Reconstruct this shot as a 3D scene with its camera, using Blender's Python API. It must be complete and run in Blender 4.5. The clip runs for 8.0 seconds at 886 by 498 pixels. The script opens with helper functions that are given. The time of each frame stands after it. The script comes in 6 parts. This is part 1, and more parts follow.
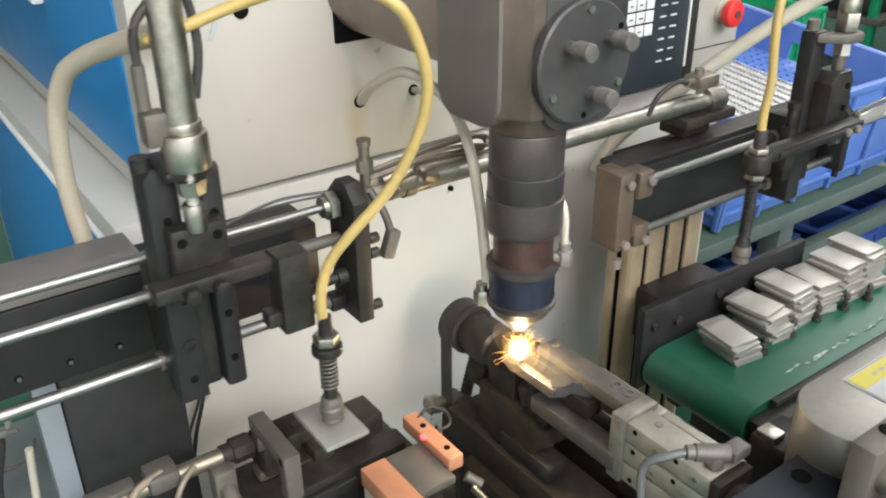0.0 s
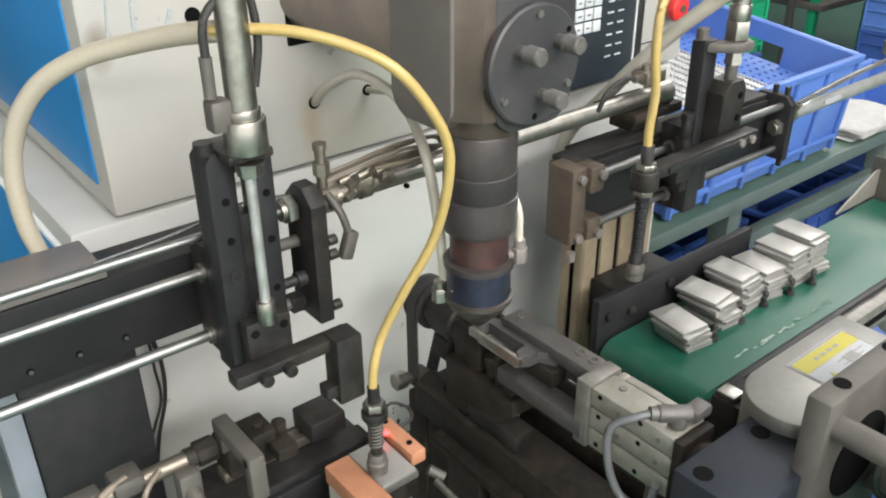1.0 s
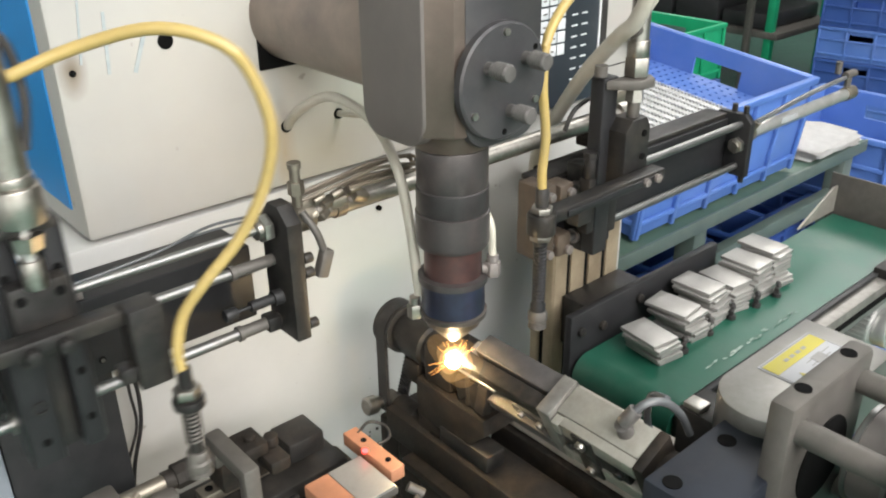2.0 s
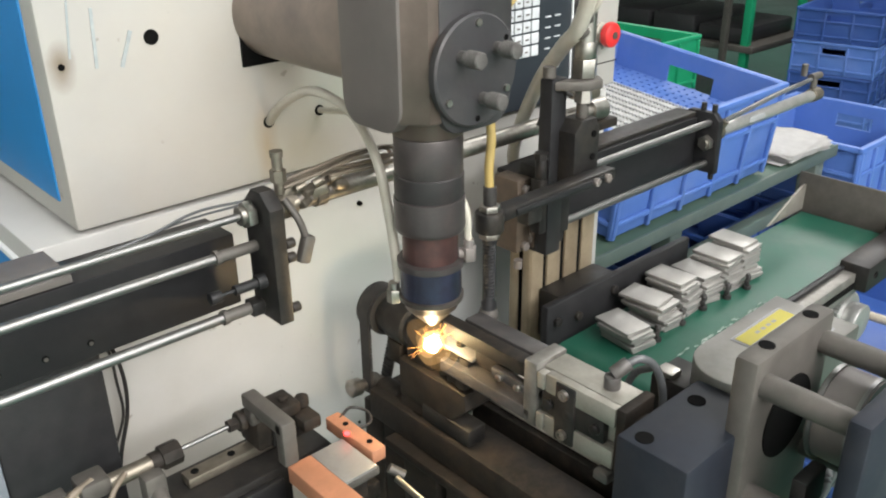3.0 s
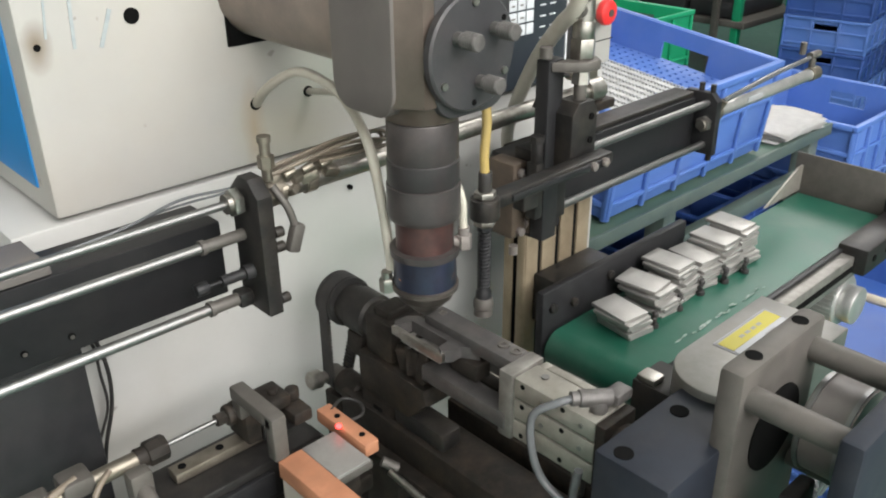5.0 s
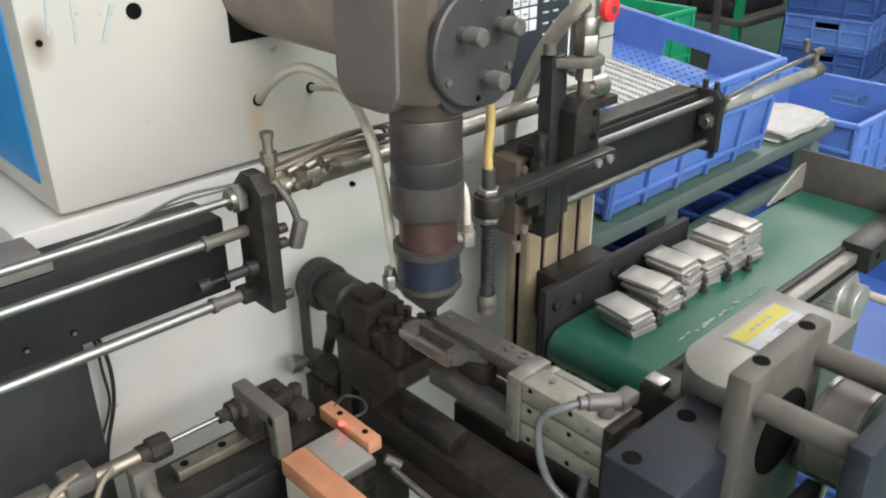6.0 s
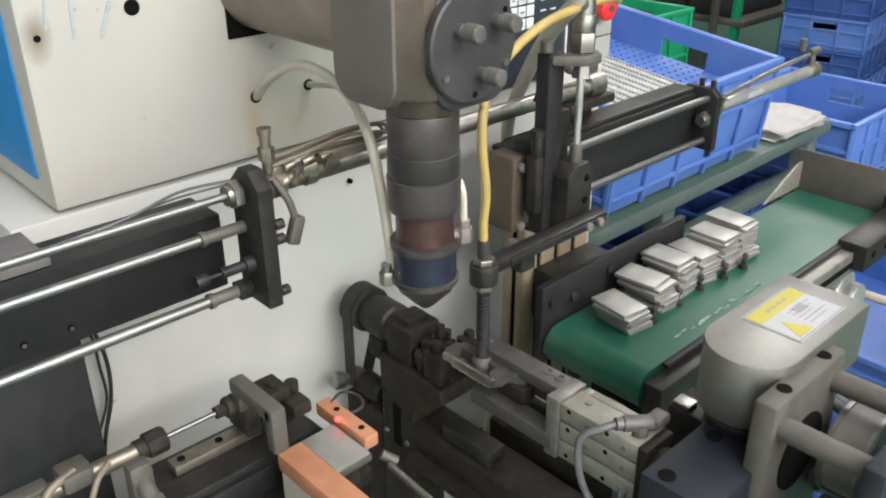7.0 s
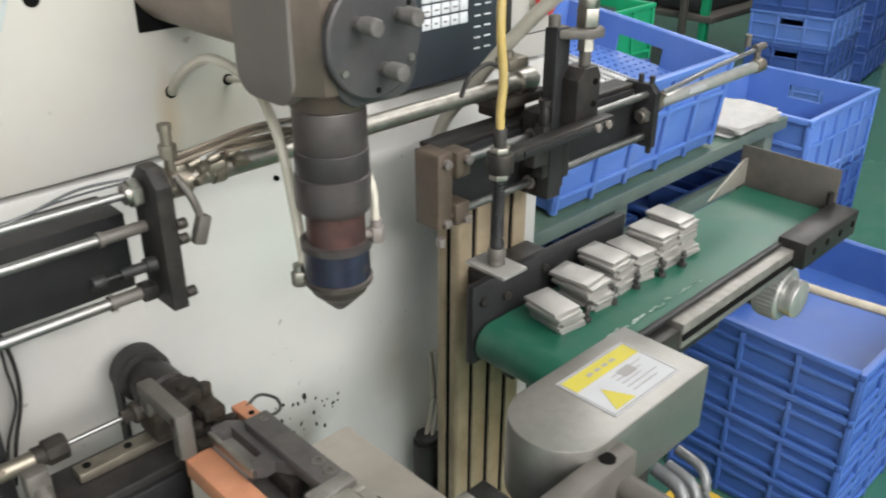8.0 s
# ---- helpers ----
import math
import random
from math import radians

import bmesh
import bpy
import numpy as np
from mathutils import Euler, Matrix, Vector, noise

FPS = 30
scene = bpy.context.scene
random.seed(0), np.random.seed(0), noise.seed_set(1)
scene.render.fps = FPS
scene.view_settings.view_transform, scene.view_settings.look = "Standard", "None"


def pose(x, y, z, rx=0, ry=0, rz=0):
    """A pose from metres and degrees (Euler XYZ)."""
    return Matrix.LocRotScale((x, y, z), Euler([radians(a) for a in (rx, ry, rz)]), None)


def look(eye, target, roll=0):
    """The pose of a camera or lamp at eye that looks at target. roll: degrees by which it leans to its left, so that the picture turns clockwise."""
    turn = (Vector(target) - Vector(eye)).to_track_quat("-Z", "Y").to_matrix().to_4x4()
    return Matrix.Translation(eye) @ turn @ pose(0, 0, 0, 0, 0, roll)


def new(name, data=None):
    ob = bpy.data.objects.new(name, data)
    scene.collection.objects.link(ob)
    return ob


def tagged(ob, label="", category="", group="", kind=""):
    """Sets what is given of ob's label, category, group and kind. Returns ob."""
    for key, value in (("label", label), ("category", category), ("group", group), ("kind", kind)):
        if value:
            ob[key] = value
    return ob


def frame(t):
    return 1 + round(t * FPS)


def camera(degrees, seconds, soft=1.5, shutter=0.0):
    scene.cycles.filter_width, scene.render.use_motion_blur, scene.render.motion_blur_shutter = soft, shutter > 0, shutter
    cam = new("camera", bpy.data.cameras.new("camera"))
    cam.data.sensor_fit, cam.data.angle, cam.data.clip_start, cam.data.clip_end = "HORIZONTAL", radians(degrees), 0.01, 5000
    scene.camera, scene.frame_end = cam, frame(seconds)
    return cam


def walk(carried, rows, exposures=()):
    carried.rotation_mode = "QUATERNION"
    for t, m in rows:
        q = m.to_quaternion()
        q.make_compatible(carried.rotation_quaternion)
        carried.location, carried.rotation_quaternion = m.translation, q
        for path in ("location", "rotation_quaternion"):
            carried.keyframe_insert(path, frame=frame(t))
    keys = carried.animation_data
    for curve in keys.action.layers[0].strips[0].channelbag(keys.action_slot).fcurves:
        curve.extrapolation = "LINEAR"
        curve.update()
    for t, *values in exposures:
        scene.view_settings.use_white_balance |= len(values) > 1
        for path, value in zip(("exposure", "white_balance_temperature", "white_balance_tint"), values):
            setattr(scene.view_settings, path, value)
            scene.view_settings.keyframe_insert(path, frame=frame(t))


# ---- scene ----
cam = camera(54.5, 8.0, soft=2.0, shutter=0.25)
PATH = [
    (0, (-0.504, -0.573, 1.549), (0.524, 0.876, 0.631), -0.6),
    (0.5, (-0.509, -0.565, 1.557), (0.562, 0.835, 0.612), -0.4),
    (1, (-0.509, -0.58, 1.567), (0.59, 0.799, 0.622), -0.5),
    (1.5, (-0.51, -0.59, 1.57), (0.616, 0.781, 0.647), -0.8),
    (2.8, (-0.558, -0.61, 1.53), (0.678, 0.732, 0.711), -0.6),
    (3, (-0.552, -0.631, 1.54), (0.666, 0.717, 0.703), -0.8),
    (3.5, (-0.547, -0.627, 1.539), (0.676, 0.702, 0.68), -0.7),
    (4, (-0.54, -0.613, 1.54), (0.678, 0.71, 0.664), -0.6),
    (4.5, (-0.534, -0.606, 1.54), (0.687, 0.708, 0.655), -0.6),
    (6, (-0.535, -0.598, 1.536), (0.684, 0.713, 0.644), -0.5),
    (6.5, (-0.536, -0.6, 1.535), (0.682, 0.711, 0.642), -0.5),
    (7, (-0.537, -0.602, 1.534), (0.685, 0.705, 0.642), -0.3),
    (7.5, (-0.536, -0.604, 1.535), (0.694, 0.695, 0.641), -0.2),
    (7.8, (-0.513, -0.612, 1.532), (0.729, 0.674, 0.635), 0.1),
    (8, (-0.472, -0.635, 1.528), (0.779, 0.639, 0.626), 0.2),
]
EXPOSURES = [(0, 0.15), (0.5, 0.23), (1.5, 0.23), (3.0, 0.05), (4.5, 0.06), (8, 0.09)]
walk(cam, [(t, look(eye, target, roll)) for t, eye, target, roll in PATH], exposures=EXPOSURES)

# ---- light: hall lit by added, unseen area lamps, placed and sized to balance brightness ----
world = bpy.data.worlds.new("hall_air")
world.use_nodes = True
world.node_tree.nodes["Background"].inputs[0].default_value = (0.80, 0.90, 1.0, 1)
world.node_tree.nodes["Background"].inputs[1].default_value = 0.25
scene.world = world
for lx, ly, e, long, wide in ((-0.7, -4.0, 345, 3.4, 1.2), (0.1, -2.1, 178, 5.0, 1.8), (1.5, -2.7, 30, 2.4, 1.2), (2.7, 0.5, 34, 2.0, 0.9), (4.6, 1.2, 78, 2.0, 0.9), (0.4, 2.4, 34, 2.0, 0.9), (5.5, 4.0, 80, 2.0, 0.9)):
    la = bpy.data.lights.new("hall_fill", "AREA")
    la.shape, la.size, la.size_y, la.energy, la.color = "RECTANGLE", long, wide, e, (1.0, 0.968, 0.95)
    new("hall_fill", la).matrix_world = pose(lx, ly, 3.4)

# ---- materials ----
MATS = {}


def mat(name, c, rough=0.5, metal=0.0, c2=None, scale=30.0, bump=0.15, stain=None, stain_scale=4.0, stain_amount=0.5, emit=0.0, coat=0.0, specks=0.0, patches=(), spec=0.5):
    if name in MATS:
        return MATS[name]
    m = bpy.data.materials.new(name)
    m.use_nodes = True
    nt = m.node_tree
    n, l = nt.nodes, nt.links
    b = n["Principled BSDF"]
    b.inputs["Roughness"].default_value = rough
    b.inputs["Metallic"].default_value = metal
    b.inputs["Coat Weight"].default_value = coat
    tc = n.new("ShaderNodeTexCoord")
    n1 = n.new("ShaderNodeTexNoise")
    n1.inputs["Scale"].default_value = scale
    n1.inputs["Detail"].default_value = 6
    n1.inputs["Roughness"].default_value = 0.65
    l.new(tc.outputs["Object"], n1.inputs["Vector"])
    r1 = n.new("ShaderNodeValToRGB")
    c2 = c2 or tuple(v * 0.72 for v in c)
    r1.color_ramp.elements[0].position, r1.color_ramp.elements[1].position = 0.32, 0.68
    r1.color_ramp.elements[0].color, r1.color_ramp.elements[1].color = (*c2, 1), (*c, 1)
    l.new(n1.outputs["Fac"], r1.inputs["Fac"])
    col = r1.outputs["Color"]
    if stain:
        n2 = n.new("ShaderNodeTexNoise")
        n2.inputs["Scale"].default_value = stain_scale
        n2.inputs["Detail"].default_value = 8
        n2.inputs["Roughness"].default_value = 0.7
        l.new(tc.outputs["Object"], n2.inputs["Vector"])
        r2 = n.new("ShaderNodeValToRGB")
        r2.color_ramp.elements[0].position, r2.color_ramp.elements[1].position = 0.48, 0.78
        r2.color_ramp.elements[0].color, r2.color_ramp.elements[1].color = (0, 0, 0, 1), (stain_amount,) * 3 + (1,)
        l.new(n2.outputs["Fac"], r2.inputs["Fac"])
        mx = n.new("ShaderNodeMix")
        mx.data_type = "RGBA"
        l.new(r2.outputs["Color"], mx.inputs["Factor"])
        l.new(col, mx.inputs["A"])
        mx.inputs["B"].default_value = (*stain, 1)
        col = mx.outputs["Result"]
    if specks:
        n3 = n.new("ShaderNodeTexNoise")
        n3.inputs["Scale"].default_value = 42
        n3.inputs["Detail"].default_value = 3
        l.new(tc.outputs["Object"], n3.inputs["Vector"])
        r3 = n.new("ShaderNodeValToRGB")
        r3.color_ramp.elements[0].position, r3.color_ramp.elements[1].position = 0.69, 0.75
        r3.color_ramp.elements[0].color, r3.color_ramp.elements[1].color = (0, 0, 0, 1), (specks,) * 3 + (1,)
        l.new(n3.outputs["Fac"], r3.inputs["Fac"])
        mx = n.new("ShaderNodeMix")
        mx.data_type = "RGBA"
        l.new(r3.outputs["Color"], mx.inputs["Factor"])
        l.new(col, mx.inputs["A"])
        mx.inputs["B"].default_value = (0.10, 0.085, 0.065, 1)
        col = mx.outputs["Result"]
    for centre, size, colour, amount in patches:
        mp = n.new("ShaderNodeMapping")
        mp.inputs["Location"].default_value = [-c0 / s0 for c0, s0 in zip(centre, size)]
        mp.inputs["Scale"].default_value = [1 / s0 for s0 in size]
        l.new(tc.outputs["Object"], mp.inputs["Vector"])
        ln = n.new("ShaderNodeVectorMath")
        ln.operation = "LENGTH"
        l.new(mp.outputs["Vector"], ln.inputs[0])
        n4 = n.new("ShaderNodeTexNoise")
        n4.inputs["Scale"].default_value = 16
        n4.inputs["Detail"].default_value = 7
        l.new(tc.outputs["Object"], n4.inputs["Vector"])
        ad = n.new("ShaderNodeMath")
        ad.operation = "ADD"
        l.new(ln.outputs["Value"], ad.inputs[0])
        l.new(n4.outputs["Fac"], ad.inputs[1])
        mr4 = n.new("ShaderNodeMapRange")
        mr4.inputs["From Min"].default_value, mr4.inputs["From Max"].default_value = 0.45, 1.5
        mr4.inputs["To Min"].default_value, mr4.inputs["To Max"].default_value = amount, 0.0
        l.new(ad.outputs["Value"], mr4.inputs["Value"])
        mx = n.new("ShaderNodeMix")
        mx.data_type = "RGBA"
        l.new(mr4.outputs["Result"], mx.inputs["Factor"])
        l.new(col, mx.inputs["A"])
        mx.inputs["B"].default_value = (*colour, 1)
        col = mx.outputs["Result"]
    b.inputs["Specular IOR Level"].default_value = spec
    l.new(col, b.inputs["Base Color"])
    mr = n.new("ShaderNodeMapRange")
    mr.inputs["To Min"].default_value, mr.inputs["To Max"].default_value = max(0.03, rough - 0.1), min(1, rough + 0.12)
    l.new(n1.outputs["Fac"], mr.inputs["Value"])
    l.new(mr.outputs["Result"], b.inputs["Roughness"])
    if bump:
        bp = n.new("ShaderNodeBump")
        bp.inputs["Strength"].default_value = bump
        bp.inputs["Distance"].default_value = 0.002
        l.new(n1.outputs["Fac"], bp.inputs["Height"])
        l.new(bp.outputs["Normal"], b.inputs["Normal"])
    if emit:
        b.inputs["Emission Color"].default_value = (*c, 1)
        b.inputs["Emission Strength"].default_value = emit
    MATS[name] = m
    return m


CREAM = mat("cream_enamel", (0.40, 0.391, 0.366), 0.5, 0, (0.362, 0.353, 0.332), 5, 0.02, (0.40, 0.345, 0.26), 2.6, 0.35, specks=0.45, patches=(((0.04, 0.283, 1.20), (0.10, 0.3, 0.075), (0.38, 0.34, 0.24), 0.45), ((-0.02, 0.283, 1.21), (0.018, 0.3, 0.07), (0.30, 0.22, 0.12), 0.6), ((0.10, 0.283, 1.27), (0.10, 0.3, 0.07), (0.36, 0.40, 0.33), 0.6), ((-0.25, 0.283, 1.345), (0.016, 0.3, 0.03), (0.12, 0.08, 0.04), 0.9)))
CREAM2 = mat("cream_enamel_low", (0.44, 0.436, 0.42), 0.5, 0, (0.40, 0.397, 0.385), 5, 0.02, (0.33, 0.31, 0.26), 2.2, 0.35, specks=0.6, patches=(((0.33, 0.287, 0.70), (0.07, 0.4, 0.10), (0.22, 0.18, 0.13), 0.4), ((0.13, 0.287, 0.65), (0.04, 0.4, 0.06), (0.10, 0.085, 0.07), 0.6), ((0.10, 0.287, 0.68), (0.10, 0.4, 0.08), (0.12, 0.10, 0.08), 0.5), ((0.12, 0.287, 1.0), (0.16, 0.4, 0.14), (0.42, 0.47, 0.42), 0.6), ((-0.25, 0.287, 0.85), (0.12, 0.4, 0.10), (0.28, 0.25, 0.20), 0.4)))
WHITE = mat("white_enamel", (0.74, 0.75, 0.76), 0.4, 0, (0.66, 0.68, 0.70), 10, 0.03, (0.4, 0.38, 0.33), 6, 0.2)
BLUE_PAINT = mat("blue_enamel", (0.02, 0.20, 0.50), 0.35, 0, (0.015, 0.17, 0.44), 12, 0.03)
BLACK = mat("black_anodised", (0.015, 0.015, 0.0165), 0.44, 0.0, (0.010, 0.010, 0.011), 60, 0.06, (0.07, 0.066, 0.058), 11, 0.12, spec=0.3)
BLACK2 = mat("black_oxide_steel", (0.021, 0.0198, 0.0195), 0.43, 0.2, (0.012, 0.0115, 0.011), 80, 0.12, (0.11, 0.09, 0.068), 22, 0.28, spec=0.3)
SOOT = mat("sooty_steel", (0.025, 0.021, 0.018), 0.6, 0.2, (0.010, 0.0085, 0.007), 70, 0.35, (0.085, 0.058, 0.038), 30, 0.45, spec=0.25)
GUNMETAL = mat("gunmetal_housing", (0.165, 0.150, 0.142), 0.48, 0.25, (0.130, 0.117, 0.110), 22, 0.04, (0.26, 0.20, 0.155), 8, 0.5)
TUBE_DARK = mat("bronzed_black_tube", (0.046, 0.042, 0.043), 0.38, 0.4, (0.034, 0.031, 0.032), 30, 0.05, (0.13, 0.105, 0.095), 14, 0.4)
HOUSING = mat("dark_cast_housing", (0.125, 0.111, 0.104), 0.46, 0.3, (0.10, 0.089, 0.084), 18, 0.05, (0.15, 0.12, 0.10), 7, 0.4)
HOUSING_EDGE = mat("bronzed_housing_edge", (0.135, 0.105, 0.088), 0.34, 0.55, (0.10, 0.08, 0.068), 26, 0.05, (0.085, 0.07, 0.062), 10, 0.5)
MOUNT = mat("blackened_mirror_mount", (0.048, 0.047, 0.050), 0.42, 0.3, (0.036, 0.035, 0.038), 30, 0.05, (0.10, 0.09, 0.08), 14, 0.35)
KNOB = mat("dull_knurled_steel", (0.115, 0.108, 0.104), 0.5, 0.4, (0.08, 0.075, 0.072), 120, 0.3)
TUBE_MID = mat("worn_black_tube_band", (0.060, 0.053, 0.053), 0.38, 0.4, (0.045, 0.040, 0.040), 26, 0.06, (0.15, 0.12, 0.105), 12, 0.45)
NOZZLE_STEEL = mat("scorched_nozzle_steel", (0.105, 0.09, 0.08), 0.36, 0.6, (0.065, 0.056, 0.05), 34, 0.1, (0.05, 0.045, 0.042), 20, 0.6)
JAW = mat("worn_dark_jaw_steel", (0.075, 0.070, 0.069), 0.45, 0.35, (0.048, 0.045, 0.045), 60, 0.15, (0.14, 0.12, 0.105), 26, 0.4)
PALE_BLOCK = mat("pale_oily_block", (0.40, 0.375, 0.335), 0.55, 0.15, (0.33, 0.305, 0.27), 20, 0.05, (0.16, 0.13, 0.10), 12, 0.45)
END_BROWN = mat("rust_brown_block", (0.095, 0.072, 0.054), 0.5, 0.25, (0.060, 0.046, 0.036), 40, 0.15, (0.16, 0.115, 0.075), 16, 0.45)
COVER_PLATE = mat("scorched_grey_plate", (0.38, 0.345, 0.305), 0.5, 0.2, (0.31, 0.282, 0.248), 14, 0.05, (0.20, 0.14, 0.10), 9, 0.45)
TUBE_RED = mat("heat_reddened_tube", (0.115, 0.058, 0.052), 0.36, 0.6, (0.06, 0.038, 0.038), 30, 0.06)
TUBE_BLUE = mat("heat_blued_ring", (0.040, 0.050, 0.088), 0.32, 0.6, (0.030, 0.030, 0.045), 26, 0.05)
STEEL = mat("brushed_steel", (0.42, 0.40, 0.37), 0.36, 1.0, (0.30, 0.285, 0.26), 90, 0.08, (0.20, 0.16, 0.12), 18, 0.4)
CHROME = mat("hard_chrome_rod", (0.255, 0.25, 0.245), 0.42, 1.0, (0.23, 0.23, 0.23), 40, 0.03, (0.15, 0.135, 0.115), 14, 0.45)
ALU = mat("clear_aluminium", (0.37, 0.355, 0.315), 0.5, 0.7, (0.29, 0.275, 0.245), 60, 0.06, (0.17, 0.15, 0.12), 20, 0.45)
ALU_DIRTY = mat("dusty_aluminium_profile", (0.29, 0.24, 0.165), 0.5, 0.4, (0.19, 0.15, 0.10), 14, 0.1, (0.09, 0.06, 0.037), 6, 0.7)
GREY_STEEL = mat("grey_phosphated_steel", (0.098, 0.090, 0.082), 0.55, 0.35, (0.074, 0.068, 0.061), 50, 0.1, (0.155, 0.138, 0.118), 18, 0.35)
BLUEBLACK = mat("blue_black_block", (0.014, 0.018, 0.026), 0.55, 0.1, (0.010, 0.012, 0.018), 50, 0.08, (0.05, 0.048, 0.046), 14, 0.3, spec=0.3)
STAINLESS = mat("brushed_stainless", (0.265, 0.258, 0.245), 0.42, 0.9, (0.225, 0.218, 0.205), 120, 0.05, (0.175, 0.155, 0.125), 12, 0.5)
PLATE = mat("bare_sheet_steel", (0.38, 0.37, 0.355), 0.42, 0.6, (0.30, 0.29, 0.275), 45, 0.08, (0.21, 0.19, 0.17), 24, 0.5)
BAKELITE = mat("orange_bakelite", (0.40, 0.18, 0.10), 0.55, 0, (0.32, 0.135, 0.072), 40, 0.1, (0.15, 0.09, 0.055), 14, 0.5)
BELT = mat("green_belt_pvc", (0.010, 0.074, 0.047), 0.36, 0, (0.009, 0.060, 0.039), 14, 0.03, (0.075, 0.115, 0.09), 5, 0.6, spec=0.35)
BLUE_PLASTIC = mat("blue_crate_plastic", (0.082, 0.168, 0.47), 0.42, 0, (0.068, 0.145, 0.415), 8, 0.03, (0.18, 0.23, 0.42), 6, 0.35)
BLUE_PLASTIC2 = mat("dark_blue_crate_plastic", (0.030, 0.078, 0.28), 0.44, 0, (0.024, 0.062, 0.235), 8, 0.03, (0.09, 0.12, 0.28), 6, 0.3)
# scuffed crate blue, darkened for the shade under the conveyor
FLOOR_CRATE = mat("shaded_scuffed_blue_crate", (0.038, 0.095, 0.31), 0.44, 0, (0.030, 0.078, 0.265), 8, 0.03, (0.09, 0.13, 0.28), 6, 0.35)
GREEN_PLASTIC = mat("green_crate_plastic", (0.01, 0.30, 0.14), 0.4, 0, (0.01, 0.24, 0.11), 8, 0.03)
TABLE_GREEN = mat("green_bench_mat", (0.055, 0.10, 0.075), 0.5, 0, (0.045, 0.08, 0.062), 12, 0.05, (0.16, 0.16, 0.13), 5, 0.4)
TABLE_FRAME = mat("grey_bench_frame", (0.085, 0.115, 0.105), 0.5, 0, (0.065, 0.09, 0.082), 14, 0.05, (0.16, 0.16, 0.14), 8, 0.4)
FLOOR = mat("green_epoxy_floor", (0.035, 0.115, 0.085), 0.22, 0, (0.03, 0.10, 0.075), 3, 0.02, (0.08, 0.12, 0.10), 1.5, 0.5)
HALLWALL = mat("hall_wall_paint", (0.78, 0.78, 0.76), 0.7, 0, (0.72, 0.72, 0.71), 2, 0.02)
RACKBLACK = mat("dark_tray", (0.02, 0.02, 0.022), 0.5, 0, (0.012, 0.012, 0.013), 20, 0.1)
RED = mat("red_button_plastic", (0.62, 0.03, 0.03), 0.32, 0, (0.5, 0.022, 0.022), 20, 0.02)
YELLOW_HOSE = mat("yellowed_air_hose", (0.38, 0.275, 0.085), 0.36, 0, (0.32, 0.24, 0.095), 25, 0.03, (0.23, 0.18, 0.10), 18, 0.45)
MILK_HOSE = mat("milky_air_hose", (0.42, 0.40, 0.345), 0.38, 0, (0.35, 0.33, 0.28), 14, 0.03, (0.20, 0.14, 0.08), 9, 0.4)
BEIGE_HOSE = mat("beige_wrapped_conduit", (0.40, 0.36, 0.29), 0.55, 0, (0.31, 0.28, 0.22), 30, 0.1, (0.17, 0.14, 0.10), 25, 0.4)
GREY_HOSE = mat("smoke_grey_hose", (0.10, 0.105, 0.11), 0.22, 0, (0.07, 0.073, 0.077), 20, 0.02)
RUBBER = mat("black_rubber", (0.018, 0.017, 0.017), 0.6, 0, (0.012, 0.011, 0.011), 60, 0.2, (0.07, 0.06, 0.05), 30, 0.4)
PANEL_DARK = mat("dark_control_panel", (0.028, 0.034, 0.042), 0.32, 0, (0.022, 0.027, 0.034), 12, 0.02)
KEY_WHITE = mat("pale_keys", (0.55, 0.58, 0.60), 0.5, 0, (0.48, 0.5, 0.53), 20, 0.02)
LABEL_WHITE = mat("label_white", (0.30, 0.305, 0.32), 0.5, 0, (0.26, 0.265, 0.28), 20, 0.0)
LABEL_YELLOW = mat("label_yellow", (0.33, 0.285, 0.02), 0.5, 0, (0.28, 0.24, 0.02), 20, 0.0)
LABEL_GREY = mat("faded_label_ink", (0.20, 0.195, 0.19), 0.5, 0, None, 20, 0.0)
LABEL_INK = mat("label_ink", (0.14, 0.13, 0.12), 0.5, 0, None, 20, 0.0)
YELLOW_PAINT = mat("yellow_enamel", (0.50, 0.32, 0.02), 0.5, 0, (0.42, 0.27, 0.02), 12, 0.03, (0.2, 0.14, 0.05), 7, 0.4)
CLOTH = mat("white_rag", (0.78, 0.77, 0.76), 0.85, 0, (0.66, 0.65, 0.64), 30, 0.3)
WORN_ALU = mat("worn_dull_aluminium", (0.24, 0.232, 0.215), 0.45, 0.6, (0.145, 0.137, 0.125), 50, 0.08, (0.11, 0.09, 0.07), 20, 0.4)
TUBE_BROWN = mat("bronzed_beam_tube", (0.26, 0.212, 0.18), 0.40, 0.5, (0.17, 0.137, 0.12), 12, 0.04, (0.075, 0.07, 0.075), 7, 0.5)
MARKER = mat("grey_marker_ink", (0.25, 0.29, 0.30), 0.6, 0, (0.33, 0.36, 0.36), 60, 0.0)
# floor as it looks in shade, mixed as a colour of its own
FLOOR_GREY = mat("shaded_floor_grey_green", (0.20, 0.23, 0.22), 0.6, 0, (0.15, 0.175, 0.165), 9, 0.1, (0.09, 0.10, 0.095), 5, 0.5)
# pale colour of the belt's painted glints
BELT_GLINT = mat("painted_belt_glint", (0.48, 0.55, 0.51), 0.22, 0, (0.10, 0.20, 0.15), 90, 0.2)
OILY_HOSE = mat("oily_brown_hose", (0.17, 0.14, 0.105), 0.45, 0, (0.11, 0.09, 0.07), 30, 0.1, (0.06, 0.045, 0.035), 18, 0.5)
BRIGHT_CAP = mat("bright_turned_metal", (0.52, 0.52, 0.51), 0.34, 0.75, (0.42, 0.42, 0.41), 60, 0.06, (0.22, 0.20, 0.17), 16, 0.4)
